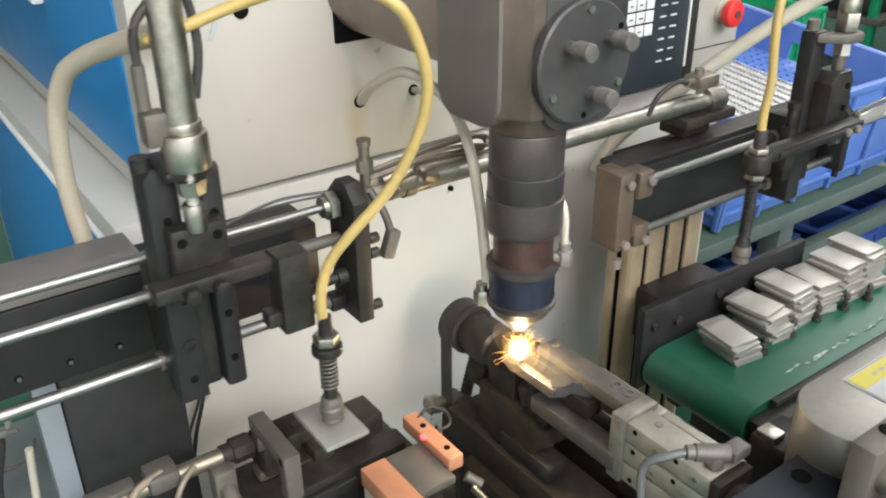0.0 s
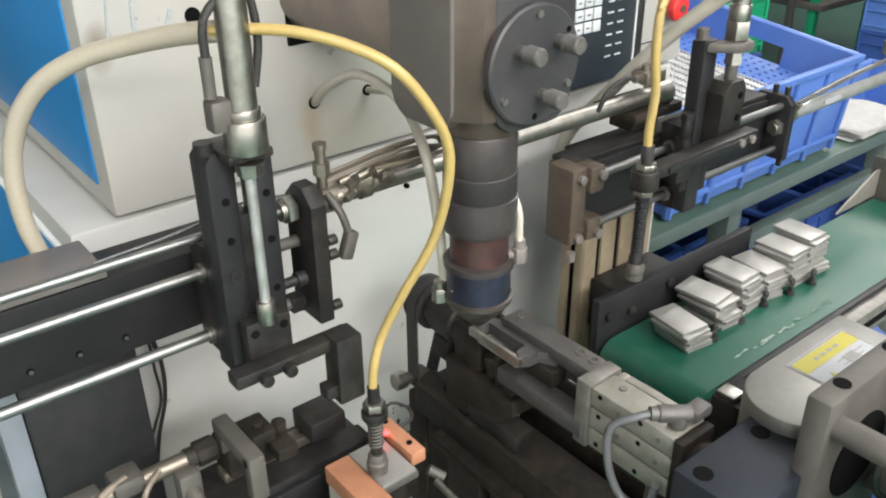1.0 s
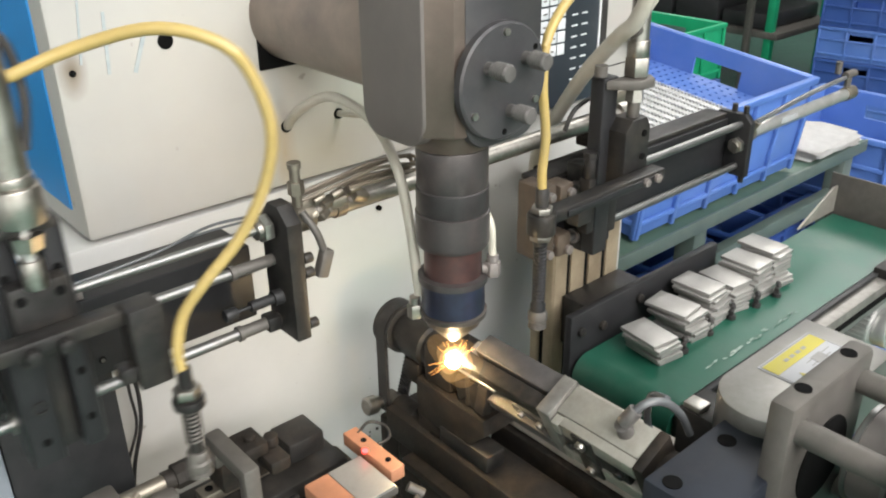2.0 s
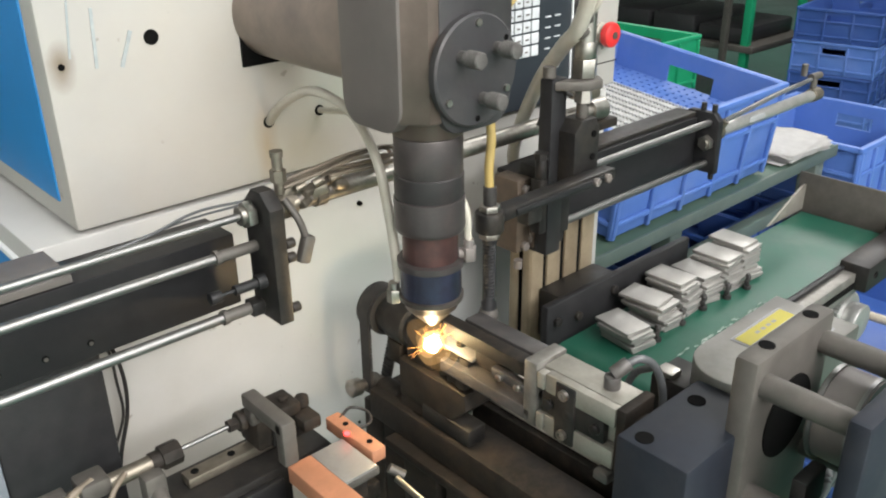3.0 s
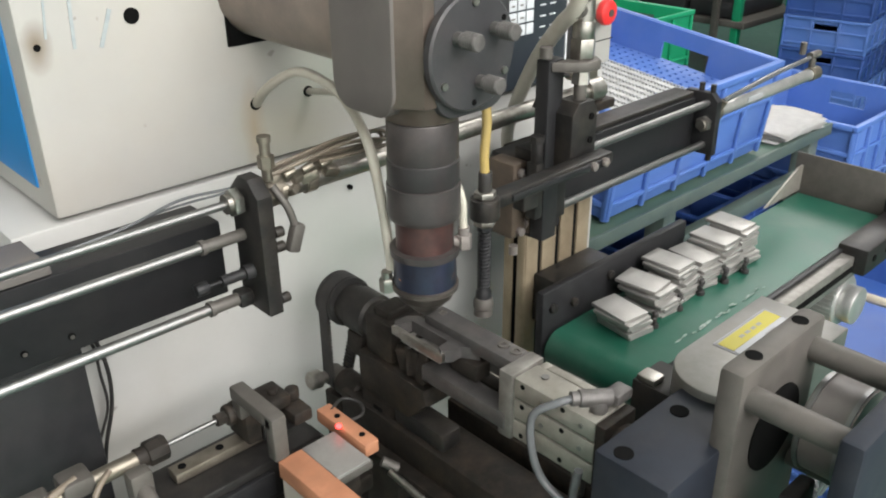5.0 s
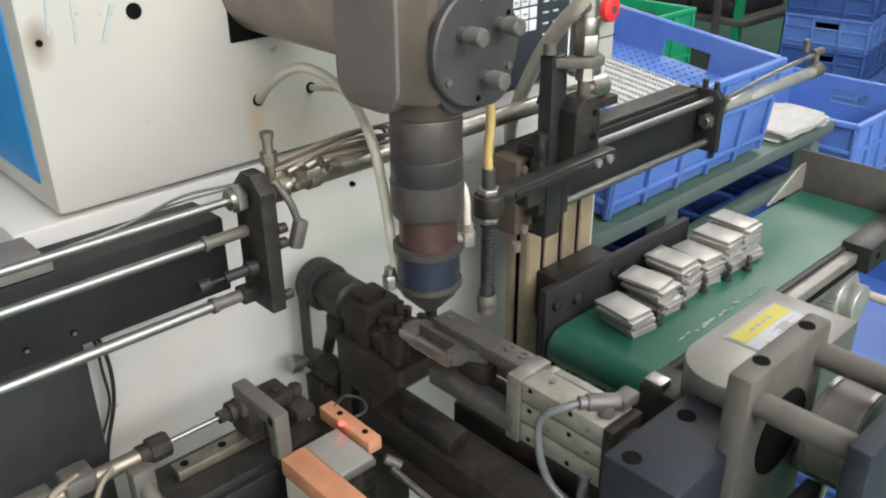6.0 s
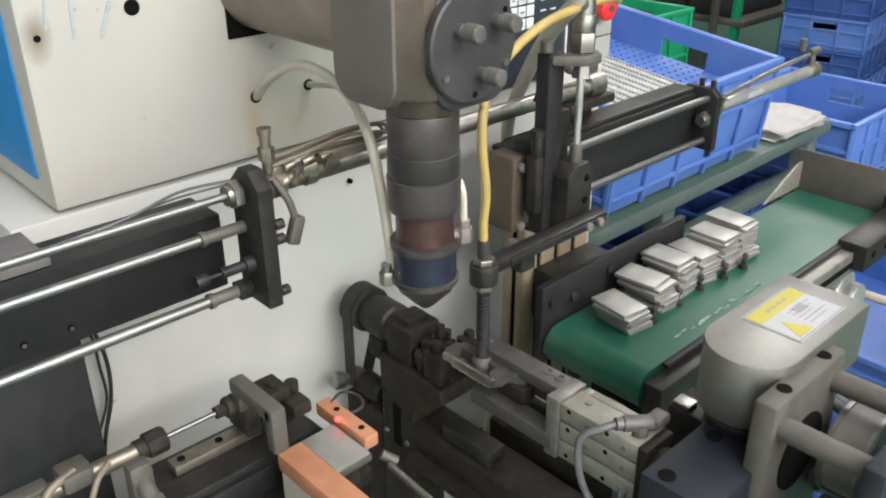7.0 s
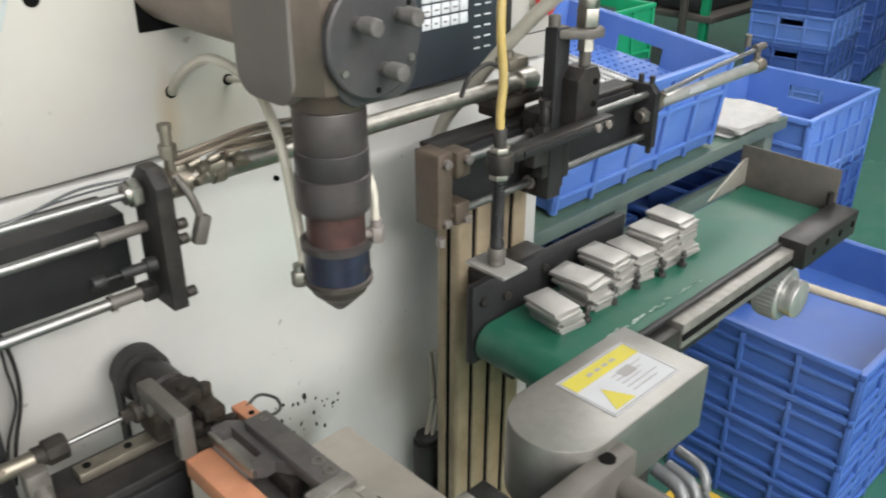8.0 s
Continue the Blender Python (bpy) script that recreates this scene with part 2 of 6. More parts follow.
BRASS = mat("oily_nickel_fitting", (0.25, 0.225, 0.185), 0.4, 0.8, (0.17, 0.15, 0.12), 40, 0.1, (0.10, 0.08, 0.06), 22, 0.5)
POST_GREY = mat("blue_grey_post_paint", (0.15, 0.17, 0.195), 0.45, 0, (0.12, 0.14, 0.16), 14, 0.04, (0.08, 0.08, 0.08), 9, 0.4)
BRIGHT_STRIP = mat("bright_galvanised_strip", (0.56, 0.56, 0.55), 0.45, 0.45, (0.36, 0.36, 0.35), 50, 0.05)
# near-black that puts the shade inside holes, slots and grooves into colour
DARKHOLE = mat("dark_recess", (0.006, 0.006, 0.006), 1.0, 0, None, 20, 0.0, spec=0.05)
SPARK = mat("weld_glow", (1.0, 0.74, 0.40), 0.5, 0, (1.0, 0.74, 0.40), 20, 0.0, emit=300)
SPARK2 = mat("weld_halo", (1.0, 0.40, 0.08), 0.5, 0, (1.0, 0.55, 0.20), 20, 0.0, emit=9)
RED_LED = mat("red_led", (1.0, 0.04, 0.04), 0.5, 0, (1.0, 0.04, 0.04), 20, 0.0, emit=6)


# ---- mesh helpers ----
def box(bm, lo, hi, bev=0.001, rot=None):
    a, b = Vector(lo), Vector(hi)
    m = Matrix.Translation((a + b) / 2) @ (rot or Matrix()) @ Matrix.Diagonal((*(b - a), 1))
    vs = bmesh.ops.create_cube(bm, size=1, matrix=m)["verts"]
    if bev:
        es = list({e for v in vs for e in v.link_edges})
        bmesh.ops.bevel(bm, geom=es, offset=min(bev, min(abs(x) for x in (b - a)) * 0.3), segments=2, profile=0.5, affect="EDGES")
    return bm


def cyl(bm, p0, p1, r, r2=None, seg=24, bev=0.0):
    p0, p1 = Vector(p0), Vector(p1)
    d = p1 - p0
    q = d.to_track_quat("Z", "Y").to_matrix().to_4x4()
    vs = bmesh.ops.create_cone(bm, cap_ends=True, segments=seg, radius1=r, radius2=r if r2 is None else r2, depth=d.length, matrix=Matrix.Translation((p0 + p1) / 2) @ q)["verts"]
    if bev:
        caps = [f for f in {f for v in vs for f in v.link_faces} if len(f.verts) > 4]
        es = list({e for f in caps for e in f.edges})
        bmesh.ops.bevel(bm, geom=es, offset=bev, segments=2, profile=0.5, affect="EDGES")
    return bm


def lathe(bm, profile, origin, axis, seg=36):
    """profile: (radius, distance along axis); closed at both ends."""
    o, q = Vector(origin), Vector(axis).to_track_quat("Z", "Y").to_matrix()
    rings = []
    for r, h in profile:
        rings.append([bm.verts.new(o + q @ Vector((r * math.cos(2 * math.pi * k / seg), r * math.sin(2 * math.pi * k / seg), h))) for k in range(seg)])
    for a, b in zip(rings, rings[1:]):
        for k in range(seg):
            bm.faces.new((a[k], a[(k + 1) % seg], b[(k + 1) % seg], b[k]))
    bm.faces.new(rings[0][::-1])
    bm.faces.new(rings[-1])
    return bm


def smooth_path(pts, steps=6):
    p = [Vector(v) for v in pts]
    p = [2 * p[0] - p[1]] + p + [2 * p[-1] - p[-2]]
    out = []
    for i in range(1, len(p) - 2):
        a, b, c, d = p[i - 1:i + 3]
        for k in range(steps):
            t = k / steps
            out.append(0.5 * (2 * b + (c - a) * t + (2 * a - 5 * b + 4 * c - d) * t * t + (3 * b - a - 3 * c + d) * t ** 3))
    return out + [p[-2]]


def hose(bm, pts, r, seg=12, steps=6, ribs=0.0):
    path = smooth_path(pts, steps)
    rings, ref = [], Vector((0.3, 0.2, 0.93))
    for i, v in enumerate(path):
        t = (path[min(i + 1, len(path) - 1)] - path[max(i - 1, 0)]).normalized()
        u = t.cross(ref).normalized()
        w = t.cross(u)
        rr = r * (1 + (ribs if i % 2 else 0))
        rings.append([bm.verts.new(v + rr * (u * math.cos(2 * math.pi * k / seg) + w * math.sin(2 * math.pi * k / seg))) for k in range(seg)])
    for a, b in zip(rings, rings[1:]):
        for k in range(seg):
            bm.faces.new((a[k], a[(k + 1) % seg], b[(k + 1) % seg], b[k]))
    bm.faces.new(rings[0][::-1])
    bm.faces.new(rings[-1])
    return bm


def prism(bm, outline, axis, a, b, bev=0.0):
    """outline: 2D points, extruded along axis ('x', 'y' or 'z') from a to b."""
    def at(u, v, w):
        return {"x": (w, u, v), "y": (u, w, v), "z": (u, v, w)}[axis]
    lo = [bm.verts.new(at(u, v, a)) for u, v in outline]
    hi = [bm.verts.new(at(u, v, b)) for u, v in outline]
    fs = [bm.faces.new(lo), bm.faces.new(hi)]
    n = len(outline)
    for k in range(n):
        fs.append(bm.faces.new((lo[k], lo[(k + 1) % n], hi[(k + 1) % n], hi[k])))
    bmesh.ops.recalc_face_normals(bm, faces=fs)
    if bev:
        es = list({e for f in fs[:2] for e in f.edges})
        bmesh.ops.bevel(bm, geom=es, offset=bev, segments=2, profile=0.5, affect="EDGES")
    return bm


def ring_wall(bm, cx, cz, ro, ri, axis_y0, axis_y1, seg=40):
    """A ring with its axis along y."""
    vs = []
    for r, y in ((ro, axis_y0), (ro, axis_y1), (ri, axis_y1), (ri, axis_y0)):
        vs.append([bm.verts.new((cx + r * math.cos(2 * math.pi * k / seg), y, cz + r * math.sin(2 * math.pi * k / seg))) for k in range(seg)])
    fs = []
    for a, b in ((0, 1), (1, 2), (2, 3), (3, 0)):
        for k in range(seg):
            fs.append(bm.faces.new((vs[a][k], vs[a][(k + 1) % seg], vs[b][(k + 1) % seg], vs[b][k])))
    bmesh.ops.recalc_face_normals(bm, faces=fs)
    return bm


def spring(bm, x, y, z0, z1, r, wire, turns):
    pts = [(x + r * math.cos(k * 0.7), y + r * math.sin(k * 0.7), z0 + (z1 - z0) * k / (turns * 9)) for k in range(int(turns * 9) + 1)]
    return hose(bm, pts, wire, 6, 1)


def N():
    return bmesh.new()


def mesh_of(name, bm, material):
    for f in bm.faces:
        f.smooth = True
    me = bpy.data.meshes.new(name)
    bm.to_mesh(me)
    bm.free()
    me.materials.append(material)
    me.set_sharp_from_angle(angle=radians(35))
    return me


def islands(bm):
    left, out = set(bm.verts), []
    while left:
        v = left.pop()
        grp, todo = {v}, [v]
        while todo:
            for e in todo.pop().link_edges:
                for w in e.verts:
                    if w in left:
                        left.discard(w)
                        grp.add(w)
                        todo.append(w)
        out.append(grp)
    return out


SINGLE = {"centre_chuck", "label_border", "port_fitting", "tape_wrap", "cap", "screw", "bolt", "screw_hole", "bolt_hole", "keypad", "key_print", "panel_print", "adjusting_knob", "cable_hole", "grommet", "loose_wire", "cable", "rod_sleeve", "bearing_ring", "counterbore", "arm_bolt", "clamp_band", "looped_cable", "thin_cable", "cylinder_body", "rail_strip", "jaw_screw", "top_screw", "rail_hole", "bore", "drum_rim", "wing_bolt", "gear_rib", "rib", "label_print", "air_hose", "cable_gland", "rod_nut", "bellows", "ray", "seam"}


def part(name, bm, material, parent, label=""):
    if name in SINGLE:
        grp = sorted((sorted(g, key=lambda v: v.index) for g in (bm.verts.index_update() or islands(bm))), key=lambda g: g[0].index)
        if len(grp) > 1:
            first = None
            for g in grp:
                one, key = bmesh.new(), {}
                for v in g:
                    key[v] = one.verts.new(v.co)
                for f in {f for v in g for f in v.link_faces}:
                    one.faces.new([key[v] for v in f.verts])
                ob = new(name, mesh_of(name, one, material))
                ob.parent = parent
                if label:
                    ob["label"] = label
                first = first or ob
            bm.free()
            return first
    ob = new(name, mesh_of(name, bm, material))
    ob.parent = parent
    if label:
        ob["label"] = label
    return ob


def solid(name, bm, material, label, category, group="", kind=""):
    return tagged(new(name, mesh_of(name, bm, material)), label, category, group, kind)


def root(name, label, category, group="", m=None):
    ob = tagged(new(name), label, category, group)
    if m is not None:
        ob.matrix_world = m
    return ob


def bolt(bm, p, d, r=0.004, h=0.004, socket=True):
    p, d = Vector(p), Vector(d).normalized()
    cyl(bm, p - d * 0.002, p + d * h, r, seg=14, bev=0.0006)
    return bm


# ---- hall ----
solid("floor", box(N(), (-3, -5, -0.07), (13, 9, 0.0), 0), FLOOR, "glossy green epoxy workshop floor", "floor", kind="structure")
solid("ceiling", box(N(), (-3, -5, 3.6), (13, 9, 3.7), 0), HALLWALL, "pale workshop ceiling above the machines", "ceiling", kind="structure")
solid("wall_north", box(N(), (-3, 9, 0), (13, 9.2, 3.6), 0), HALLWALL, "pale painted far workshop wall", "wall", kind="structure")
solid("wall_south", box(N(), (-3, -5.2, 0), (13, -5, 3.6), 0), HALLWALL, "pale painted workshop wall", "wall", kind="structure")
solid("wall_east", box(N(), (13, -5, 0), (13.2, 9, 3.6), 0), HALLWALL, "pale painted end wall of the workshop", "wall", kind="structure")
solid("wall_west", box(N(), (-3.2, -5, 0), (-3, 9, 3.6), 0), HALLWALL, "pale painted workshop wall", "wall", kind="structure")

W = 0.283


# ---- laser machine cabinet ----
def cabinet():
    c = root("machine_cabinet", "cream enamelled laser machine cabinet with blue side panels, stained", "machine cabinet")
    part("upper_body", box(N(), (-0.267, W, 1.164), (0.69, 1.25, 2.1), 0.006), CREAM, c, "cream painted upper housing with rust stains")
    part("lower_body", box(N(), (-0.316, W + 0.004, 0.03), (0.676, 1.25, 1.158), 0.004), CREAM2, c, "cream painted lower housing with soot marks")
    part("side_panel", box(N(), (-0.2695, 0.318, 1.192), (-0.262, 1.2, 2.05), 0.002), BLUE_PAINT, c, "blue enamelled side door")
    part("side_panel", box(N(), (-0.3195, 0.335, 0.15), (-0.312, 1.2, 1.125), 0.002), BLUE_PAINT, c, "blue enamelled lower side door")
    part("trim_strip", box(N(), (-0.3215, 0.33, 1.122), (-0.313, 1.22, 1.130), 0.002), WHITE, c)
    part("door_handle", box(N(), (-0.285, 0.62, 1.33), (-0.269, 0.64, 1.42), 0.004), WHITE, c, "pale grey door handle")
    b = N()
    for hx, hz, r in ((-0.15, 1.362, 0.0085), (-0.015, 1.239, 0.0075), (0.061, 1.239, 0.007), (0.118, 1.093, 0.0035), (-0.250, 1.345, 0.0035)):
        cyl(b, (hx, W - 0.0012, hz), (hx, W + 0.01, hz), r, seg=20)
    part("cable_hole", b, DARKHOLE, c)
    part("tube_port", box(N(), (-0.043, W - 0.003, 1.311), (0.12, W + 0.01, 1.52), 0.002), DARKHOLE, c, "black port plate round the beam tube")
    b = N()
    random.seed(23)
    for k in range(34):
        sx, sz, sr = random.gauss(0.112, 0.026), random.gauss(0.690, 0.035), 0.0012 + 0.0030 * random.random() ** 2
        if k > 26:
            sx, sz, sr = random.uniform(0.16, 0.20), random.uniform(0.685, 0.71), 0.0018
        o = [(sx + sr * random.uniform(0.5, 1.2) * math.cos(0.785 * q), sz + sr * random.uniform(0.6, 2.0) * math.sin(0.785 * q)) for q in range(8)]
        prism(b, o, "y", W + 0.0032, W + 0.0045)
    tagged(part("soot_specks", b, SOOT, c, "black weld spatter specks"), kind="stuff")
    p = part("control_panel", box(N(), (0.30, 0.248, 1.178), (0.522, W + 0.004, 1.46), 0.003), PANEL_DARK, c, "dark control panel with pale keys")
    b = N()
    for i in range(5):
        for j in range(6):
            if not (j == 5 and i == 3):
                box(b, (0.352 + i * 0.0185, 0.2455, 1.258 + j * 0.0185), (0.352 + i * 0.0185 + 0.0155, 0.2485, 1.258 + j * 0.0185 + 0.0155), 0.0006)
    part("keypad", b, KEY_WHITE, p, "pale square keys")
    b = N()
    for i in range(4):
        for j in range(5):
            box(b, (0.353 + i * 0.0185 + 0.003, 0.245, 1.264 + j * 0.0185), (0.353 + i * 0.0185 + 0.009 + 0.002 * (j % 2), 0.2458, 1.2665 + j * 0.0185), 0)
    part("key_print", b, LABEL_INK, p)
    b = N()
    for i in range(2):
        for j in range(7):
            box(b, (0.458 + i * 0.022, 0.2468, 1.215 + j * 0.016), (0.470 + i * 0.022, 0.2484, 1.217 + j * 0.016), 0)
    part("panel_print", b, KEY_WHITE, p)
    part("panel_edge", box(N(), (0.5225, 0.25, 1.178), (0.545, W + 0.004, 1.46), 0.003), RUBBER, p, "black edge strip")
    # highlight along the panel's edge, painted as a white strip
    part("panel_glint_strip", box(N(), (0.519, 0.2455, 1.2), (0.5215, 0.2478, 1.44), 0), WHITE, p)
    part("seam", box(N(), (0.546, W - 0.001, 1.2055), (0.69, W + 0.003, 1.207), 0), DARKHOLE, c)
    e = part("emergency_stop", lathe(N(), [(0.019, 0), (0.019, 0.004), (0.015, 0.006), (0.015, 0.012)], (0.642, W, 1.258), (0, -1, 0)), MILK_HOSE, c, "emergency stop with pale collar")
    part("mushroom_head", lathe(N(), [(0.011, 0.012), (0.020, 0.014), (0.0215, 0.019), (0.020, 0.026), (0.015, 0.029), (0.008, 0.0295)], (0.642, W, 1.258), (0, -1, 0)), RED, e, "red mushroom push button")
    part("button_cap", lathe(N(), [(0.006, 0.0293), (0.006, 0.031)], (0.642, W, 1.258), (0, -1, 0)), GREY_STEEL, e)
    for k, ((xa, za), (xb, zb), w) in enumerate((((-0.187, 1.335), (-0.172, 1.372), 0.0022), ((-0.214, 1.338), (-0.210, 1.40), 0.0018), ((-0.262 + 0.022, 1.352), (-0.232, 1.42), 0.0012))):
        b = N()
        ang = math.degrees(math.atan2(zb - za, xb - xa))
        ln = math.hypot(zb - za, xb - xa)
        box(b, (-ln / 2, -0.0006, -w), (ln / 2, 0.0006, w), 0)
        bmesh.ops.transform(b, matrix=pose((xa + xb) / 2, W - 0.0006, (za + zb) / 2, 0, -ang, 0), verts=b.verts)
        part("marker_stroke", b, MARKER, c, "grey marker stroke")
    b = N()
    hose(b, [(-0.273, 0.262, 1.040), (-0.262, 0.262, 1.021), (-0.256, 0.262, 0.979), (-0.259, 0.265, 0.931), (-0.274, 0.268, 0.879), (-0.285, 0.270, 0.823)], 0.0024)
    hose(b, [(u - 0.009 + 0.004 * (k % 2), v, w) for k, (u, v, w) in enumerate([(-0.273, 0.262, 1.040), (-0.262, 0.262, 1.021), (-0.256, 0.262, 0.979), (-0.259, 0.265, 0.931), (-0.274, 0.268, 0.879), (-0.285, 0.270, 0.823)])], 0.0018)
    part("cable", b, RUBBER, c, "black cable down the front")


cabinet()


# ---- laser head ----
def laser_head():
    h = root("laser_head", "dark gunmetal laser welding head with heat-tinted nozzle", "laser head")
    b = N()
    cyl(b, (0.006, W + 0.02, 1.372), (0.006, 0.05, 1.372), 0.055, seg=48)
    part("beam_tube", b, TUBE_BROWN, h, "dark horizontal beam tube")
    x0, x1, y0, y1 = -0.056, 0.070, -0.048, 0.066

    def rounded(a, b2, lo, hi, r):
        o = []
        for cx, cz, st in ((b2 - r, lo + r, 270), (b2 - r, hi - r, 0), (a + r, hi - r, 90), (a + r, lo + r, 180)):
            o += [(cx + r * math.cos(radians(st + 15 * k)), cz + r * math.sin(radians(st + 15 * k))) for k in range(7)]
        return o
    body = part("mirror_housing", prism(N(), rounded(-0.024, y1, 1.294, 1.52, 0.026), "x", x0, 0.03, 0.003), HOUSING, h, "rounded gunmetal mirror housing")
    part("housing_front", prism(N(), rounded(-0.026, x1, 1.292, 1.52, 0.028), "y", y0, 0.03, 0.003), MOUNT, body)
    b = N()
    prism(b, [(x0 + 0.002, -0.022), (x0 + 0.010, -0.030), (-0.036, y0 + 0.004), (-0.026, y0 + 0.0015), (0.03, y0 + 0.006), (0.06, 0.03), (0.03, 0.06), (x0 + 0.004, 0.05)], "z", 1.306, 1.515, 0.003)
    part("housing_core", b, HOUSING_EDGE, body, "bronzed bevelled corner")
    part("neck", lathe(N(), [(0.046, 0.0), (0.042, 0.008), (0.037, 0.020)], (0, 0, 1.3055), (0, 0, -1), 40), HOUSING_EDGE, body)
    dx, dz, dy = 0.014, 1.353, y0
    d = part("mirror_mount", lathe(N(), [(0.054, 0), (0.054, 0.007), (0.052, 0.009), (0.030, 0.009)], (dx, dy, dz), (0, -1, 0), 48), MOUNT, h, "round black mirror mount plate")
    for a, rk in ((143, 0.027), (36, 0.031), (284, 0.028)):
        kx, kz = dx + rk * math.cos(radians(a)), dz + rk * math.sin(radians(a))
        prof = [(0.0062, 0.009), (0.0062, 0.016), (0.0048, 0.017), (0.0048, 0.019), (0.0082, 0.020)]
        for q in range(6):
            prof += [(0.0083, 0.0205 + 0.0022 * q), (0.0078, 0.0216 + 0.0022 * q)]
        prof += [(0.0082, 0.0345), (0.0070, 0.0365), (0.003, 0.037)]
        part("adjusting_knob", lathe(N(), prof, (kx, dy, kz), (0, -1, 0), 24), KNOB, d, "knurled grey adjusting knob")
    b = N()
    for a in (90, 212, 330):
        cyl(b, (dx + 0.045 * math.cos(radians(a)), dy - 0.008, dz + 0.045 * math.sin(radians(a))), (dx + 0.045 * math.cos(radians(a)), dy - 0.0115, dz + 0.045 * math.sin(radians(a))), 0.0035, seg=14)
    part("screw", b, STEEL, d)
    b = N()
    for a in (35, 270):
        cyl(b, (dx + 0.046 * math.cos(radians(a)), dy - 0.008, dz + 0.046 * math.sin(radians(a))), (dx + 0.046 * math.cos(radians(a)), dy - 0.0095, dz + 0.046 * math.sin(radians(a))), 0.003, seg=12)
    part("screw_hole", b, DARKHOLE, d)
    part("focus_tube", lathe(N(), [(0.0350, 0), (0.0358, 0.002), (0.0358, 0.0395), (0.0352, 0.041)], (0, 0, 1.284), (0, 0, -1), 48), TUBE_MID, h, "worn black upper tube section")
    part("focus_tube", lathe(N(), [(0.0355, 0.0), (0.0366, 0.001), (0.0366, 0.024), (0.0358, 0.0255)], (0, 0, 1.243), (0, 0, -1), 48), TUBE_DARK, h, "black middle tube section")
    part("focus_tube", lathe(N(), [(0.0358, 0), (0.0376, 0.001), (0.0380, 0.031), (0.0374, 0.0355), (0.0362, 0.0375), (0.031, 0.038)], (0, 0, 1.2175), (0, 0, -1), 48), TUBE_MID, h, "flared lower tube section")
    part("lens_barrel", lathe(N(), [(0.030, 0), (0.030, 0.040)], (0, 0, 1.182), (0, 0, -1), 40), TUBE_RED, h, "heat-reddened lens barrel")
    part("clamp_ring", lathe(N(), [(0.031, 0), (0.0365, 0.001), (0.0365, 0.008), (0.034, 0.009)], (0, 0, 1.146), (0, 0, -1), 40), TUBE_MID, h, "dark clamp ring")
    n = part("nozzle", lathe(N(), [(0.033, 0), (0.033, 0.003), (0.0335, 0.030), (0.033, 0.033)], (0, 0, 1.136), (0, 0, -1), 40), TUBE_BLUE, h, "heat-blued nozzle ring")
    part("nozzle_cone", lathe(N(), [(0.033, 0), (0.0355, 0.001), (0.0355, 0.006), (0.0315, 0.010), (0.0290, 0.0165), (0.0270, 0.0180), (0.0160, 0.0300)], (0, 0, 1.1035), (0, 0, -1), 40), NOZZLE_STEEL, n, "steel nozzle cone")
    part("nozzle_tip", lathe(N(), [(0.0158, 0), (0.006, 0.0095), (0.002, 0.0105)], (0, 0, 1.0732), (0, 0, -1), 32), TUBE_DARK, n)
    b = N()
    box(b, (-0.022, -0.006, 1.09), (0.022, 0.006, 1.11), 0.002, pose(0, 0, 0, 0, 0, -42))
    part("lug", b, TUBE_DARK, n)
    # fittings either side of the ring, in the plane across the view
    ux, uy = 0.70, -0.71
    for s, z in ((-1, 1.098), (1, 1.150)):
        fx, fy = s * 0.041 * ux, s * 0.041 * uy
        b = N()
        cyl(b, (fx, fy, z - 0.008), (fx, fy, z + 0.008), 0.0085, seg=6, bev=0.0008)
        cyl(b, (fx, fy, z + 0.008), (fx, fy, z + 0.016), 0.006, seg=16)
        cyl(b, (fx * 0.75, fy * 0.75, z), (fx, fy, z), 0.006, seg=14)
        part("hose_fitting", b, STEEL if s < 0 else GUNMETAL, h, "hex hose fitting")
    part("gas_hose", hose(N(), [(-0.014, 0.283, 1.239), (-0.022, 0.240, 1.269), (-0.016, 0.190, 1.295), (-0.014, 0.140, 1.294), (-0.012, 0.100, 1.276), (-0.020, 0.060, 1.243), (-0.020, 0.045, 1.193), (-0.021, 0.035, 1.148), (-0.022, 0.029, 1.114)], 0.0055), MILK_HOSE, h, "milky gas hose looping to the cabinet")
    part("gas_hose", hose(N(), [(0.0287, -0.0291, 1.164), (0.028, -0.02, 1.21), (0.03, 0.05, 1.25), (0.061, 0.20, 1.25), (0.061, 0.285, 1.239)], 0.004), MILK_HOSE, h)


laser_head()


